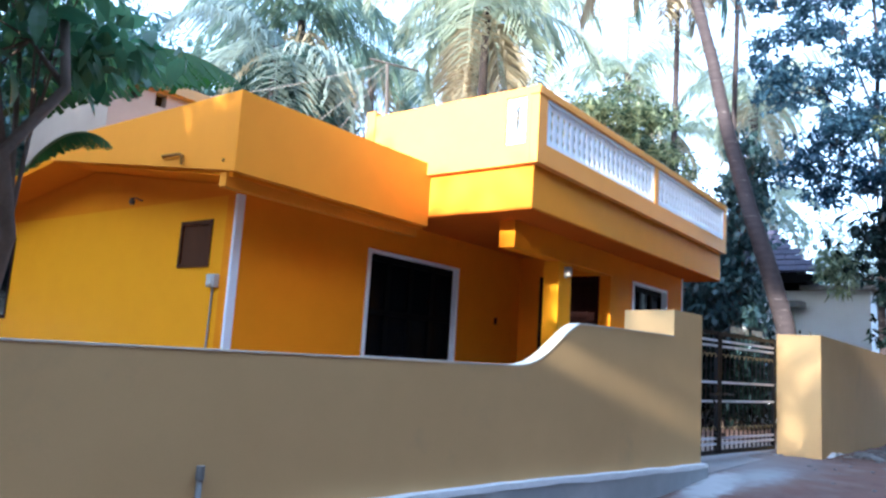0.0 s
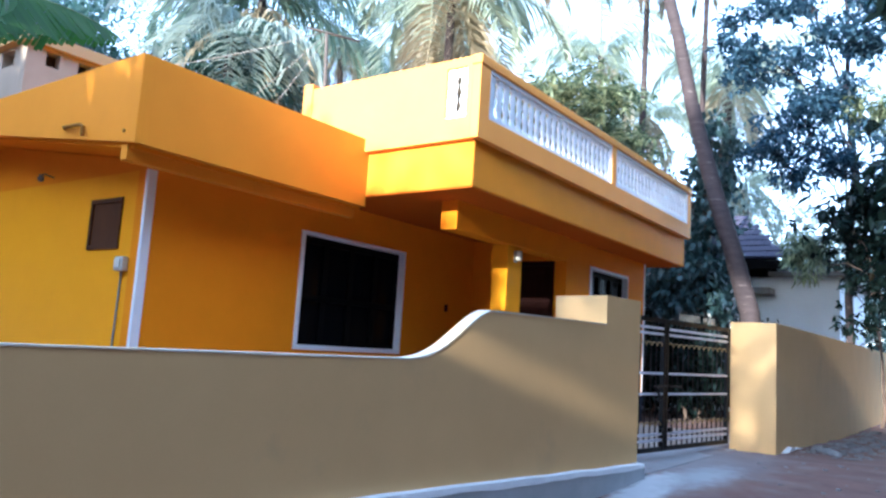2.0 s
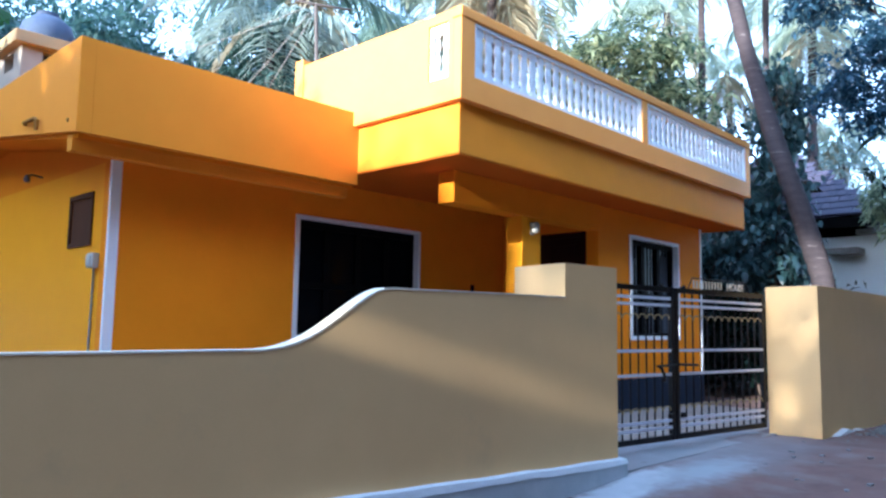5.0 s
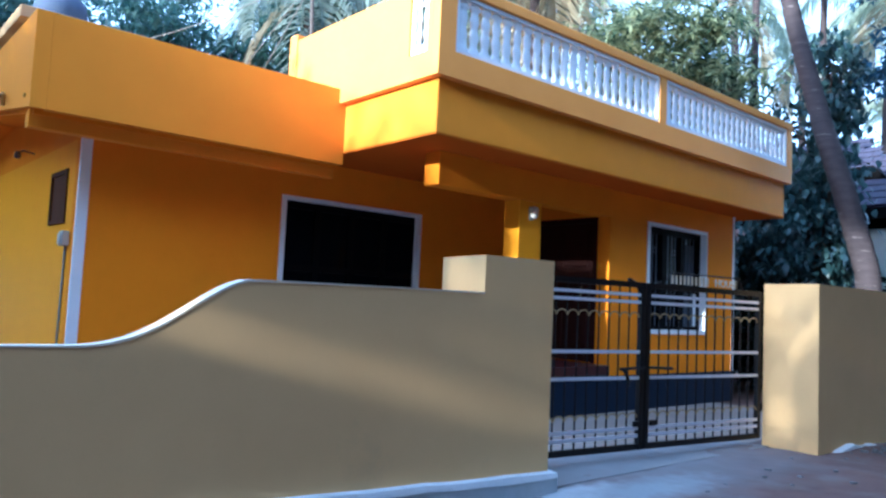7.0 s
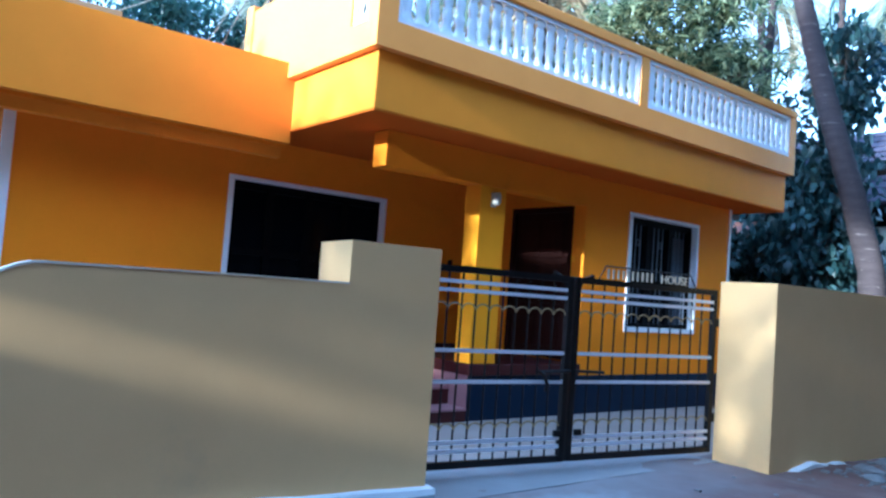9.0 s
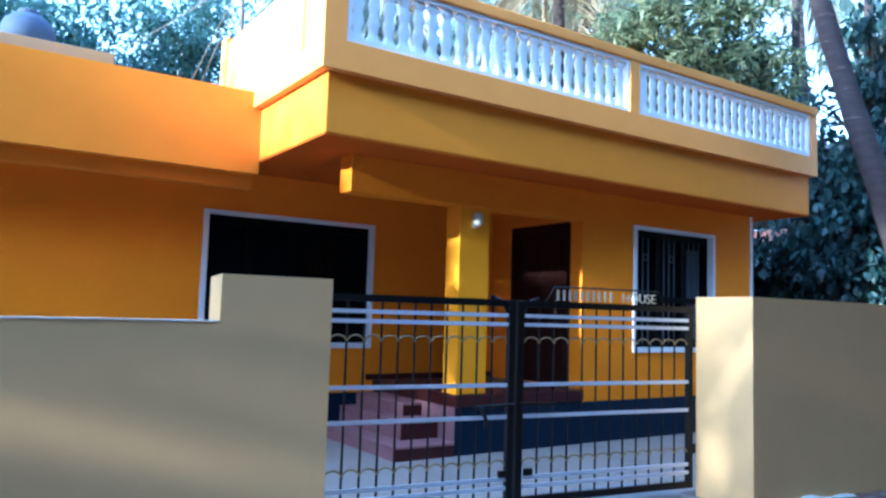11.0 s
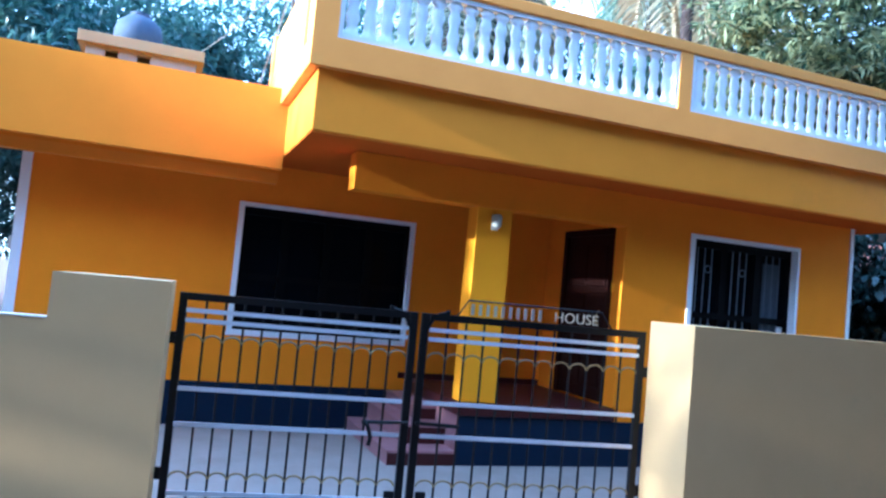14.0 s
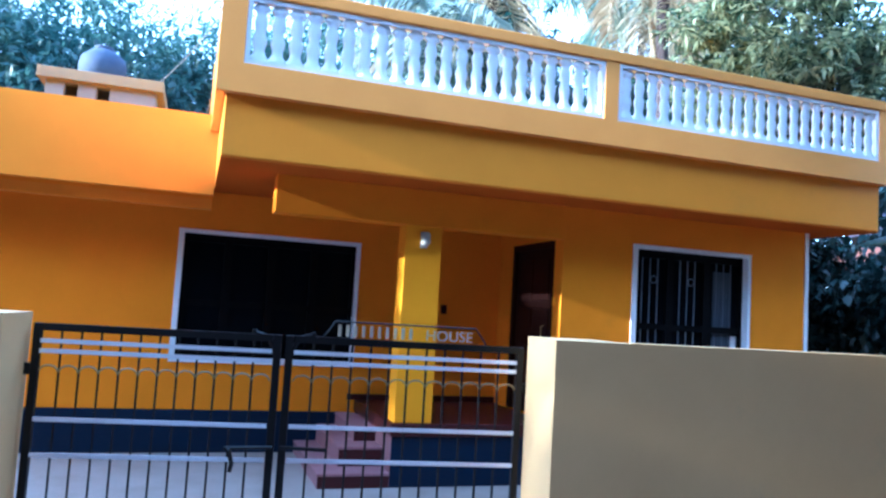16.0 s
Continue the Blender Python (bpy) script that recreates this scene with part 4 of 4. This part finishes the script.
def tree(base, top, radius, balls, count, clumps, spread, size, mat, label, bark=None, droop=0.5, ratio=0.36, limbs=True, category="tree", group="trees", whorl=0, make=leaves_mesh, gap=None):
    t = root("tree", base, label, category, group)
    bm = bmesh.new()
    b, p = Vector(base), Vector(top)
    n = 7
    pts = [b.lerp(p, k / n) + Vector((noise.noise((k * 0.7, b.x, b.y)), noise.noise((k * 0.7, b.y, b.x + 9)), 0)) * 0.25 * (k > 0) for k in range(n + 1)]
    tube(bm, [b - Vector((0, 0, 0.3))] + pts, [radius * 1.25] + [radius * (1 - 0.6 * k / n) for k in range(n + 1)], 9)
    if limbs:
        for c, r in balls:
            s = pts[random.randint(2, n - 1)]
            c = Vector(c)
            mid = s.lerp(c, 0.5) + Vector((0, 0, 0.25))
            tube(bm, [s, mid, c], [radius * 0.34, radius * 0.2, radius * 0.07], 6)
            for _ in range(3):
                e = c + Vector([random.uniform(-0.8, 0.8) * q for q in r])
                tube(bm, [mid, mid.lerp(e, 0.6) + Vector((0, 0, 0.15)), e], [radius * 0.16, radius * 0.09, radius * 0.03], 5)
    part("trunk", bm, bark or BARK, t, smooth=True)
    places = crown_points(balls, count, clumps, spread)
    if gap:      # openings in the crown, in line with the sun
        u, v = places[:, 0] + 0.03 * (places[:, 1] + 14), places[:, 2] + 0.258 * (places[:, 1] + 14)
        for x0, x1, z0, z1, left in gap:
            places = places[~((u > x0) & (u < x1) & (v > z0) & (v < z1)) | (np.random.uniform(size=len(u)) < left)]
            u, v = places[:, 0] + 0.03 * (places[:, 1] + 14), places[:, 2] + 0.258 * (places[:, 1] + 14)
    me = make("crown", whorls(places, whorl, size) if whorl else places, size, mat, droop, ratio)
    ob = new("crown", me)
    ob.parent = t
    ob.matrix_parent_inverse = t.matrix_basis.inverted()
    return t


def frond_into(vs, fs, start, yaw, rise, length, leaflets=40, width=0.085, sag=1.0, blade=0.6):
    """One palm frond: a drooping rib with hanging leaflets on both sides."""
    x, z = 0.0, 0.0
    ang = rise
    step = length / leaflets
    dirv = Vector((math.cos(yaw), math.sin(yaw), 0))
    side = Vector((-math.sin(yaw), math.cos(yaw), 0))
    for k in range(leaflets):
        p = Vector(start) + dirv * x + Vector((0, 0, z))
        f = k / leaflets
        q = Vector(start) + dirv * (x + step * math.cos(ang)) + Vector((0, 0, z + step * math.sin(ang)))
        w = 0.03 * (1 - f) + 0.008
        i = len(vs)
        vs += [p - side * w, p + side * w, q + side * w, q - side * w]
        fs.append((i, i + 1, i + 2, i + 3))
        if f > 0.12:
            ll = length * blade * 0.42 * (0.35 + 1.3 * math.sin(math.pi * min(1, 0.15 + 0.85 * f)) * 0.7)
            for sgn in (-1, 1):
                tip = p + side * sgn * ll * (0.55 + 0.25 * random.random()) + dirv * ll * 0.4 + Vector((0, 0, -ll * (0.45 + 0.5 * random.random())))
                midp = p.lerp(tip, 0.45) + Vector((0, 0, ll * 0.14))
                a = dirv * width * 0.5
                i = len(vs)
                vs += [p - a, p + a, midp + a, midp - a, tip]
                fs += [(i, i + 1, i + 2, i + 3), (i + 3, i + 2, i + 4)]
        x += step * math.cos(ang)
        z += step * math.sin(ang)
        ang -= sag * 2.2 / leaflets * (0.5 + f)


def palm(points, radius, fronds, length, label, dry=5, mat=None, sides=10):
    t = root("coconut_palm", points[0], label, "palm tree", "coconut palms")
    bm = bmesh.new()
    pts = [Vector(p) for p in points]
    fine = []
    for a, b in zip(pts, pts[1:]):
        fine += [a.lerp(b, k / 10) for k in range(10)]
    fine.append(pts[-1])
    n = len(fine)
    tube(bm, fine, [radius * (1.25 - 0.55 * k / n) * (1 + 0.05 * (k % 2)) for k in range(n)], sides)
    part("trunk", bm, PALM_BARK, t, smooth=True)
    for name, count, m, lo, hi, sag in (("fronds", fronds, mat or FROND, -0.5, 1.2, 1.0), ("dry_fronds", dry, FROND_DRY, -1.3, -0.7, 0.35)):
        vs, fs = [], []
        for k in range(count):
            frond_into(vs, fs, pts[-1], 2 * math.pi * (k + random.random() * 0.6) / max(1, count), random.uniform(lo, hi), length * random.uniform(0.8, 1.1), sag=sag * random.uniform(0.7, 1.2))
        me = bpy.data.meshes.new(name)
        me.from_pydata(vs, [], fs)
        me.materials.append(m)
        ob = new(name, me)
        ob.parent = t
        ob.matrix_parent_inverse = t.matrix_basis.inverted()
    return t


# ---- palms
palm([(-3.5, 16.5, -0.3), (-3.70, 16.5, 1.9), (-4.05, 16.5, 3.2), (-4.37, 16.5, 4.25), (-4.68, 16.5, 5.4), (-4.93, 16.5, 6.4), (-5.25, 16.5, 8.0), (-5.64, 16.5, 9.55), (-6.4, 16.6, 13.5)], 0.16, 16, 4.2, "tall leaning coconut palm with a bare grey trunk")
palm([(-7.45, 20.1, -0.4), (-7.44, 20.1, 7), (-7.40, 20.2, 14)], 0.09, 16, 3.6, "slender upright palm with a thin straight trunk", dry=6)
palm([(-5.68, 19.4, -0.4), (-5.62, 19.4, 6), (-5.42, 19.4, 14.5)], 0.075, 14, 3.6, "slender upright palm with a thin straight trunk", dry=4)
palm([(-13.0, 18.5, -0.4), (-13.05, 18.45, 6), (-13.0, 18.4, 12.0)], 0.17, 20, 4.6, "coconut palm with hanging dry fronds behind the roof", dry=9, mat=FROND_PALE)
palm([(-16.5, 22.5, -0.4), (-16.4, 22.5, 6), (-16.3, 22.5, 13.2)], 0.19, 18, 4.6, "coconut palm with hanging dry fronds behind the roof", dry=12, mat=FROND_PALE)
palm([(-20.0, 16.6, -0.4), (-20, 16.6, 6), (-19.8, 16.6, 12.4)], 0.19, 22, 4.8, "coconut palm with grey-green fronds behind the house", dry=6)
palm([(-17.4, 13.9, -0.4), (-17.45, 13.9, 5), (-17.6, 13.85, 9.9)], 0.17, 15, 3.9, "coconut palm with long haze-paled fronds close behind the house", dry=2, mat=LEAF_PALE)
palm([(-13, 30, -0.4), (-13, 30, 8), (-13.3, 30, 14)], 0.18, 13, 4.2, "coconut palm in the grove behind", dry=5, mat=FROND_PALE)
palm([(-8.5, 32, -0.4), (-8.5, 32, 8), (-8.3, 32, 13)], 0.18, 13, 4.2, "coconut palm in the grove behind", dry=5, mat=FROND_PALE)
palm([(-24, 25, -0.4), (-24, 25, 8), (-24.3, 25, 15)], 0.18, 20, 4.8, "coconut palm in the grove behind", dry=8)

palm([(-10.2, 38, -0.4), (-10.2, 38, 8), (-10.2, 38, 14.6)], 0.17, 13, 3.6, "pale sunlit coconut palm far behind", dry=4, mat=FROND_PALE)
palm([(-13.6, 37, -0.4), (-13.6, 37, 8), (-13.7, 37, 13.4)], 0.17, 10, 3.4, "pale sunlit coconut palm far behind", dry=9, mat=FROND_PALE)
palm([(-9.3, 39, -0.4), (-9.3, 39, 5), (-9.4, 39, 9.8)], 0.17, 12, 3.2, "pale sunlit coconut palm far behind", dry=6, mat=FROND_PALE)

# ---- trees round the house
tree((-8.4, 18.4, -0.4), (-8.4, 18.3, 6.4), 0.2, [((-8.5, 18.1, 6.7), (1.9, 1.9, 1.6)), ((-7.8, 18.6, 6.0), (1.1, 1.2, 1.4)), ((-9.2, 18.4, 6.0), (1.5, 1.5, 1.3))], 20000, 130, 0.30, 0.26, LEAF_BRIGHT, "leafy mango tree with long drooping leaves behind the terrace", ratio=0.24, droop=0.35, whorl=9)
tree((-5.3, 18.7, -0.4), (-5.2, 18.7, 6), 0.16, [((-5.6, 18.6, 2.4), (0.95, 1.0, 1.15)), ((-5.15, 18.6, 4.2), (0.52, 0.6, 1.9)), ((-4.95, 18.6, 6.0), (0.48, 0.5, 0.9)), ((-6.6, 18.4, 1.9), (0.9, 0.9, 0.8)), ((-6.1, 18.3, 3.6), (0.65, 0.6, 1.0)), ((-5.9, 18.3, 4.8), (0.5, 0.5, 0.6))], 7600, 260, 0.2, 0.21, LEAF_VINE, "vine-covered tree trunk with broad dark leaves beside the house", ratio=0.62, droop=0.9, make=broad_leaves_mesh)
tree((-2.2, 19.0, -0.4), (-2.25, 18.9, 9.8), 0.10, [((-4.05, 18, 8.5), (0.75, 0.8, 0.8)), ((-4.0, 18, 7.5), (0.6, 0.7, 0.4)), ((-2.9, 18, 8.5), (0.8, 0.8, 0.7)), ((-2.8, 18, 7.0), (0.75, 0.8, 0.75)), ((-1.6, 18, 8.1), (0.9, 0.8, 0.8)), ((-2.2, 18, 6.2), (0.65, 0.7, 0.6)), ((-3.2, 18, 5.9), (0.8, 0.8, 0.5)), ((-4.05, 18, 5.75), (0.7, 0.7, 0.42)), ((-2.7, 18, 5.1), (0.7, 0.7, 0.45)), ((-3.3, 18, 4.95), (0.45, 0.5, 0.25)), ((-1.3, 18, 5.6), (0.7, 0.8, 0.7)), ((-3.4, 18, 10.2), (1.6, 1.2, 0.9)), ((-1.2, 18, 10), (1.3, 1.2, 1.0))], 21500, 190, 0.19, 0.18, LEAF_DARK, "tall dark leafy tree with open branches over the lane", ratio=0.42, droop=0.4, whorl=6, bark=PALM_BARK)
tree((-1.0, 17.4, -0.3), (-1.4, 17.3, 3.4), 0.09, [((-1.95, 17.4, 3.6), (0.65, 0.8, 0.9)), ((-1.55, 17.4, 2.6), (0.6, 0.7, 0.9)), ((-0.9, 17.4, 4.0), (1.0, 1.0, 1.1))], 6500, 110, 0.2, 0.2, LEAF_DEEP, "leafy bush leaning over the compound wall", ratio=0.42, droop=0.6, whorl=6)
tree((-1.7, 18.9, -0.4), (-1.7, 18.7, 3.0), 0.04, [((-3.0, 18.4, 3.35), (0.38, 0.5, 0.5)), ((-1.75, 18.2, 6.3), (0.45, 0.5, 0.5))], 1500, 40, 0.14, 0.24, LEAF_BRIGHT, "slim shrub with narrow bright green leaves", ratio=0.2, droop=0.6, whorl=6, category="shrub", group="shrubs")

# shrubs beyond the yard, shade put into their leaf colour
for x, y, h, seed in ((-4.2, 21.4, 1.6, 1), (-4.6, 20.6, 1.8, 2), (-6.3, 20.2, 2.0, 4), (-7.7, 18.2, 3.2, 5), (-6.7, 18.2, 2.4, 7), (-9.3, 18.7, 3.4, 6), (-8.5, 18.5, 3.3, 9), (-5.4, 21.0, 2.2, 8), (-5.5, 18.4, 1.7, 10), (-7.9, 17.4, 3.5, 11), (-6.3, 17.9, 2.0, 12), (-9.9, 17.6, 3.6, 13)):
    tree((x, y, -0.45), (x, y, h * 0.6), 0.05, [((x, y, h * 0.55), (0.8, 0.8, h * 0.45)), ((x + 0.4, y + 0.3, h * 0.25), (0.7, 0.7, h * 0.3))], 3200, 90, 0.2, 0.2, LEAF_DEEP, "leafy shrub beyond the yard, its leaves darkened for shade", ratio=0.5, droop=0.7, limbs=False, category="shrub", group="shrubs")

# ---- tree and banana leaf in the yard, close to the wall
tree((-4.12, 1.60, YARD_Z), (-4.05, 1.72, 2.5), 0.06, [((-4.3, 1.3, 2.75), (0.6, 0.5, 0.45)), ((-4.4, 1.9, 2.75), (0.5, 0.5, 0.4)), ((-4.2, 0.7, 2.3), (0.4, 0.5, 0.6)), ((-5.2, 1.9, 3.35), (0.6, 0.5, 0.35)), ((-4.6, 1.6, 2.2), (0.35, 0.3, 0.3)), ((-4.0, 1.0, 3.0), (0.5, 0.5, 0.4))], 1500, 90, 0.15, 0.2, LEAF_YARD, "young tree with broad green leaves in the yard", ratio=0.5, droop=0.6, group="yard plants", make=broad_leaves_mesh)


def banana_leaf(start, mid, end, width, name_label):
    """A long arching blade with a thick rib and torn edges."""
    t = root("banana_plant", (start[0] - 0.6, start[1] - 0.6, YARD_Z), name_label, "banana plant", "yard plants")
    a, b, c = Vector(start), Vector(mid), Vector(end)
    n = 60
    line = [a * (1 - u) ** 2 + b * 2 * u * (1 - u) + c * u * u for u in (k / n for k in range(n + 1))]
    stem = [Vector((start[0] - 0.6, start[1] - 0.6, YARD_Z)), Vector((start[0] - 0.58, start[1] - 0.57, 1.0)), Vector((start[0] - 0.4, start[1] - 0.4, start[2] - 0.3)), a]
    part("stem", tube(bmesh.new(), stem, [0.09, 0.075, 0.05, 0.02], 10), BANANA, t, smooth=True)
    part("rib", tube(bmesh.new(), line, [0.016 * (1 - 0.8 * k / n) for k in range(n + 1)], 6), BANANA, t)
    bm = bmesh.new()
    for sgn in (-1, 1):
        for k in range(n):
            p, q = line[k], line[k + 1]
            d = (q - p).normalized()
            out = d.cross(Vector((0, 0, 1))).normalized() * sgn
            w = width * math.sin(math.pi * min(1, (k + 3) / (n + 3))) ** 0.6
            sag = 0.95 + 0.30 * noise.noise((k * 0.25, sgn * 3.0, 0))
            w *= 1 - 0.18 * random.random()
            tip = out * w * 0.9 + Vector((0, 0, -w * sag)) + d * 0.03
            shut = 0.86 if k % 4 == 3 else 1.02
            v = [bm.verts.new(p), bm.verts.new(p.lerp(q, shut)), bm.verts.new(p.lerp(q, shut) + tip), bm.verts.new(p + tip * 0.97)]
            bm.faces.new(v)
    part("blade", bm, BANANA_LEAF, t)
    return t


BANANA = material("banana_stem", (0.16, 0.22, 0.07), 0.5, (0.22, 0.20, 0.09), 5, 50, 0.7, 0.1)
BANANA_LEAF = leaf_material("banana_blade", (0.025, 0.085, 0.018), (0.045, 0.13, 0.026), 0.85, 0.4)
banana_leaf((-4.90, 1.94, 2.18), (-5.20, 2.72, 3.30), (-5.50, 3.92, 3.16), 0.40, "banana plant with a long arching torn leaf")
banana_leaf((-4.90, 2.02, 1.80), (-4.90, 2.25, 2.24), (-4.90, 2.53, 2.10), 0.13, "banana plant with a short drooping leaf")

# ---- unseen shade trees added behind the lane, and the grove all round
tree((-14, -35, -0.8), (-14, -35, 10), 0.3, [((-11.2, -35, 11.8), (2.4, 2.5, 1.9)), ((-14.5, -35, 11.4), (3.0, 2.5, 2.2)), ((-18, -35, 11.4), (3, 2.5, 2.4))], 21000, 380, 0.5, 0.34, LEAF, "unseen tall leafy tree added to shade the side wall", group="grove trees")
tree((-1.4, -14.5, -0.8), (-3.7, -14.5, 11.5), 0.24, [((-2.6, -14.5, 12.6), (1.9, 1.6, 1.9)), ((-5.4, -14.5, 12.8), (2.0, 1.6, 1.6))], 16000, 260, 0.35, 0.36, LEAF, "unseen tall slim tree added to shade the neighbour's house", limbs=False, group="grove trees")


def grove(spots, label, mat, count=4200, size=0.42, low=0.35):
    for x, y, h, r in spots:
        tree((x, y, -0.5), (x, y, h * 0.75), 0.2, [((x, y, h * 0.78), (r, r, h * 0.22)), ((x + r * 0.5, y - r * 0.4, h * (low + 0.2)), (r * 0.8, r * 0.8, h * 0.2)), ((x - r * 0.5, y + r * 0.4, h * low), (r * 0.8, r * 0.8, h * 0.22))], count, 80, 0.42, size, mat, label, limbs=False, group="grove trees")


random.seed(11)
far = []
for k in range(24):
    ang = math.radians(2 + k * 4.4)
    d = random.uniform(30, 40)
    tall = random.uniform(12, 17) if ang > radians(42) else random.uniform(4.5, 6.5)
    far.append((-d * math.sin(ang), 5 + d * math.cos(ang), tall, random.uniform(2.6, 3.8)))
grove(far, "tall leafy tree in the grove behind the house", LEAF, 2600, 0.38)
grove([(-8.6, 37, 9.5, 1.6), (-6.4, 38, 8.6, 1.6), (-10.8, 40, 10, 1.8), (-4.6, 36, 7.6, 1.5)], "leafy tree far behind the neighbouring house, paled for haze", LEAF_PALE, 1800, 0.34)
near = [(-21, 8.5, 10, 3.0), (-22, 4, 11, 3.2), (-23, -1, 11, 3.5), (-22.5, 12, 11, 2.6), (-18, 20, 7.5, 2.2), (-23, 20, 10, 2.6), (-18.5, 14.5, 10.5, 2.2), (-21.5, 17.5, 12.5, 2.4), (-15.5, 19.5, 8.5, 1.8), (-18.5, 1.5, 9, 2.6), (-19, 5.5, 9, 2.4)]
grove(near, "broad leafy tree close behind the house", LEAF, 9500, 0.33)
# unseen trees added across the lane to cut low skylight
behind = [(10.5 + random.uniform(-1, 3), -10 + 3.6 * k, random.uniform(11, 14), 3.2) for k in range(11)]
behind += [(7.0 + random.uniform(-0.4, 0.8), -7 + 3.4 * k, random.uniform(12, 14), 2.2) for k in range(10)]
grove(behind, "unseen leafy tree added across the lane to block skylight", LEAF_DEEP, 8000, 0.6, 0.22)
# unseen trees added on the sun side to shade the road
south = [(2.2, -11, 12, 2.2), (4.4, -10, 13, 2.8), (7.0, -9, 12, 3.0), (-24, -8, 11, 3.5)]
grove(south, "unseen leafy tree added behind to shade the lane", LEAF_DEEP, 5500, 0.55, 0.22)
# openings left in the unseen row to let sun onto posts and wall
SUN_GAPS = ((-2.45, -1.60, 5.68, 6.10, 0.0), (-2.40, -1.65, 6.45, 6.85, 0.0), (-1.80, -0.95, 6.10, 7.85, 0.0))      # x and height at the row
random.seed(21)
np.random.seed(21)
for k in range(18):      # an unseen leafy row added to screen the low sun from yard and lane
    x = -19.4 + 1.5 * k
    top = (9.6 if x < -6.9 else 8.6 if x < -5.2 else 7.5 if x < -3.1 else 8.7) + random.uniform(-0.15, 0.15)
    tree((x, -14, -0.8), (x, -14, top * 0.6), 0.15, [((x, -14, top * 0.72), (1.25, 1.1, top * 0.27)), ((x + 0.4, -14.3, top * 0.45), (1.3, 1.1, top * 0.25)), ((x - 0.3, -13.8, top * 0.2), (1.3, 1.1, top * 0.22))], 4500 if x < -3.1 else 3400, 110, 0.3, 0.42, LEAF_DARK, "unseen leafy tree in the row added to screen the sun", limbs=False, group="grove trees", gap=SUN_GAPS)
# unseen trees added to thin and dapple the sun
tree((-0.2, -14.6, -0.8), (-1.3, -14.4, 6.9), 0.05, [((-1.6, -14.2, 6.9), (0.9, 0.5, 1.2))], 1100, 150, 0.25, 0.25, LEAF, "unseen thin-leaved tree added to soften sun on the post", limbs=False, group="grove trees", gap=SUN_GAPS[:1])
tree((-5.8, -13.2, -0.8), (-5.8, -13.2, 7.2), 0.12, [((-5.85, -13.2, 7.75), (0.75, 0.8, 0.5)), ((-5.8, -13.2, 7.0), (0.7, 0.8, 0.5))], 3500, 90, 0.12, 0.3, LEAF_DARK, "unseen leafy tree in the row added to screen the sun", limbs=False, group="grove trees")
tree((-5.1, -17.5, -0.6), (-5.1, -17.5, 9.0), 0.12, [((-5.8, -17.5, 9.5), (0.9, 0.8, 0.35)), ((-4.4, -17.5, 9.6), (0.8, 0.8, 0.4))], 220, 60, 0.2, 0.3, LEAF, "unseen open-crowned tree added to dapple the slab side", limbs=False, group="grove trees")
# unseen trees added to keep sun and skylight off the side wall
for k in range(6):
    x = -8.8 - 2.0 * k
    tree((x, -5, -0.8), (x, -5, 6.5), 0.18, [((x, -5, 6.0), (1.5, 1.3, 1.7)), ((x + 0.4, -5.3, 4.6), (1.6, 1.3, 1.6))], 5200, 130, 0.32, 0.42, LEAF_DARK, "unseen leafy tree added to shade the side of the house", limbs=False, group="grove trees")
tree((-6.7, -5, -0.8), (-6.7, -5, 4.6), 0.1, [((-6.7, -5, 5.1), (1.1, 1.0, 0.95)), ((-6.8, -5, 3.6), (1.0, 0.9, 1.0))], 3000, 110, 0.2, 0.36, LEAF_DARK, "unseen leafy tree added to shade the side of the house", limbs=False, group="grove trees")
# unseen trees added to block skylight from the wall beyond the gate
grove([(1.5, 12.8, 8.5, 1.9), (1.5, 16.2, 9, 1.9), (1.7, 19.6, 9, 1.9)], "unseen dense tree added to shade the wall beyond the gate", LEAF_DEEP, 11000, 0.45, 0.42)
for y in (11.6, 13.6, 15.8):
    tree((1.3, y, -0.6), (1.2, y, 3.0), 0.1, [((1.5, y, 3.7), (1.0, 1.1, 1.1)), ((1.3, y, 1.8), (0.9, 1.1, 1.3)), ((1.6, y, 5.0), (1.2, 1.2, 0.9))], 5200, 120, 0.25, 0.36, LEAF_DEEP, "unseen leafy tree added to darken the wall beyond the gate", limbs=False, group="grove trees")
# unseen low shrubs added to close the row against the sun
for k in range(6):
    x = -4.6 + 1.25 * k
    tree((x, -12.6, -0.8), (x, -12.6, 4.0), 0.1, [((x, -12.6, 5.1), (1.0, 0.8, 1.0)), ((x + 0.2, -12.7, 3.4), (1.0, 0.8, 1.1)), ((x - 0.2, -12.5, 1.6), (1.0, 0.8, 1.2))], 4600, 110, 0.25, 0.36, LEAF_DARK, "unseen leafy shrub added to screen the low sun", limbs=False, category="shrub", group="shrubs", gap=SUN_GAPS)
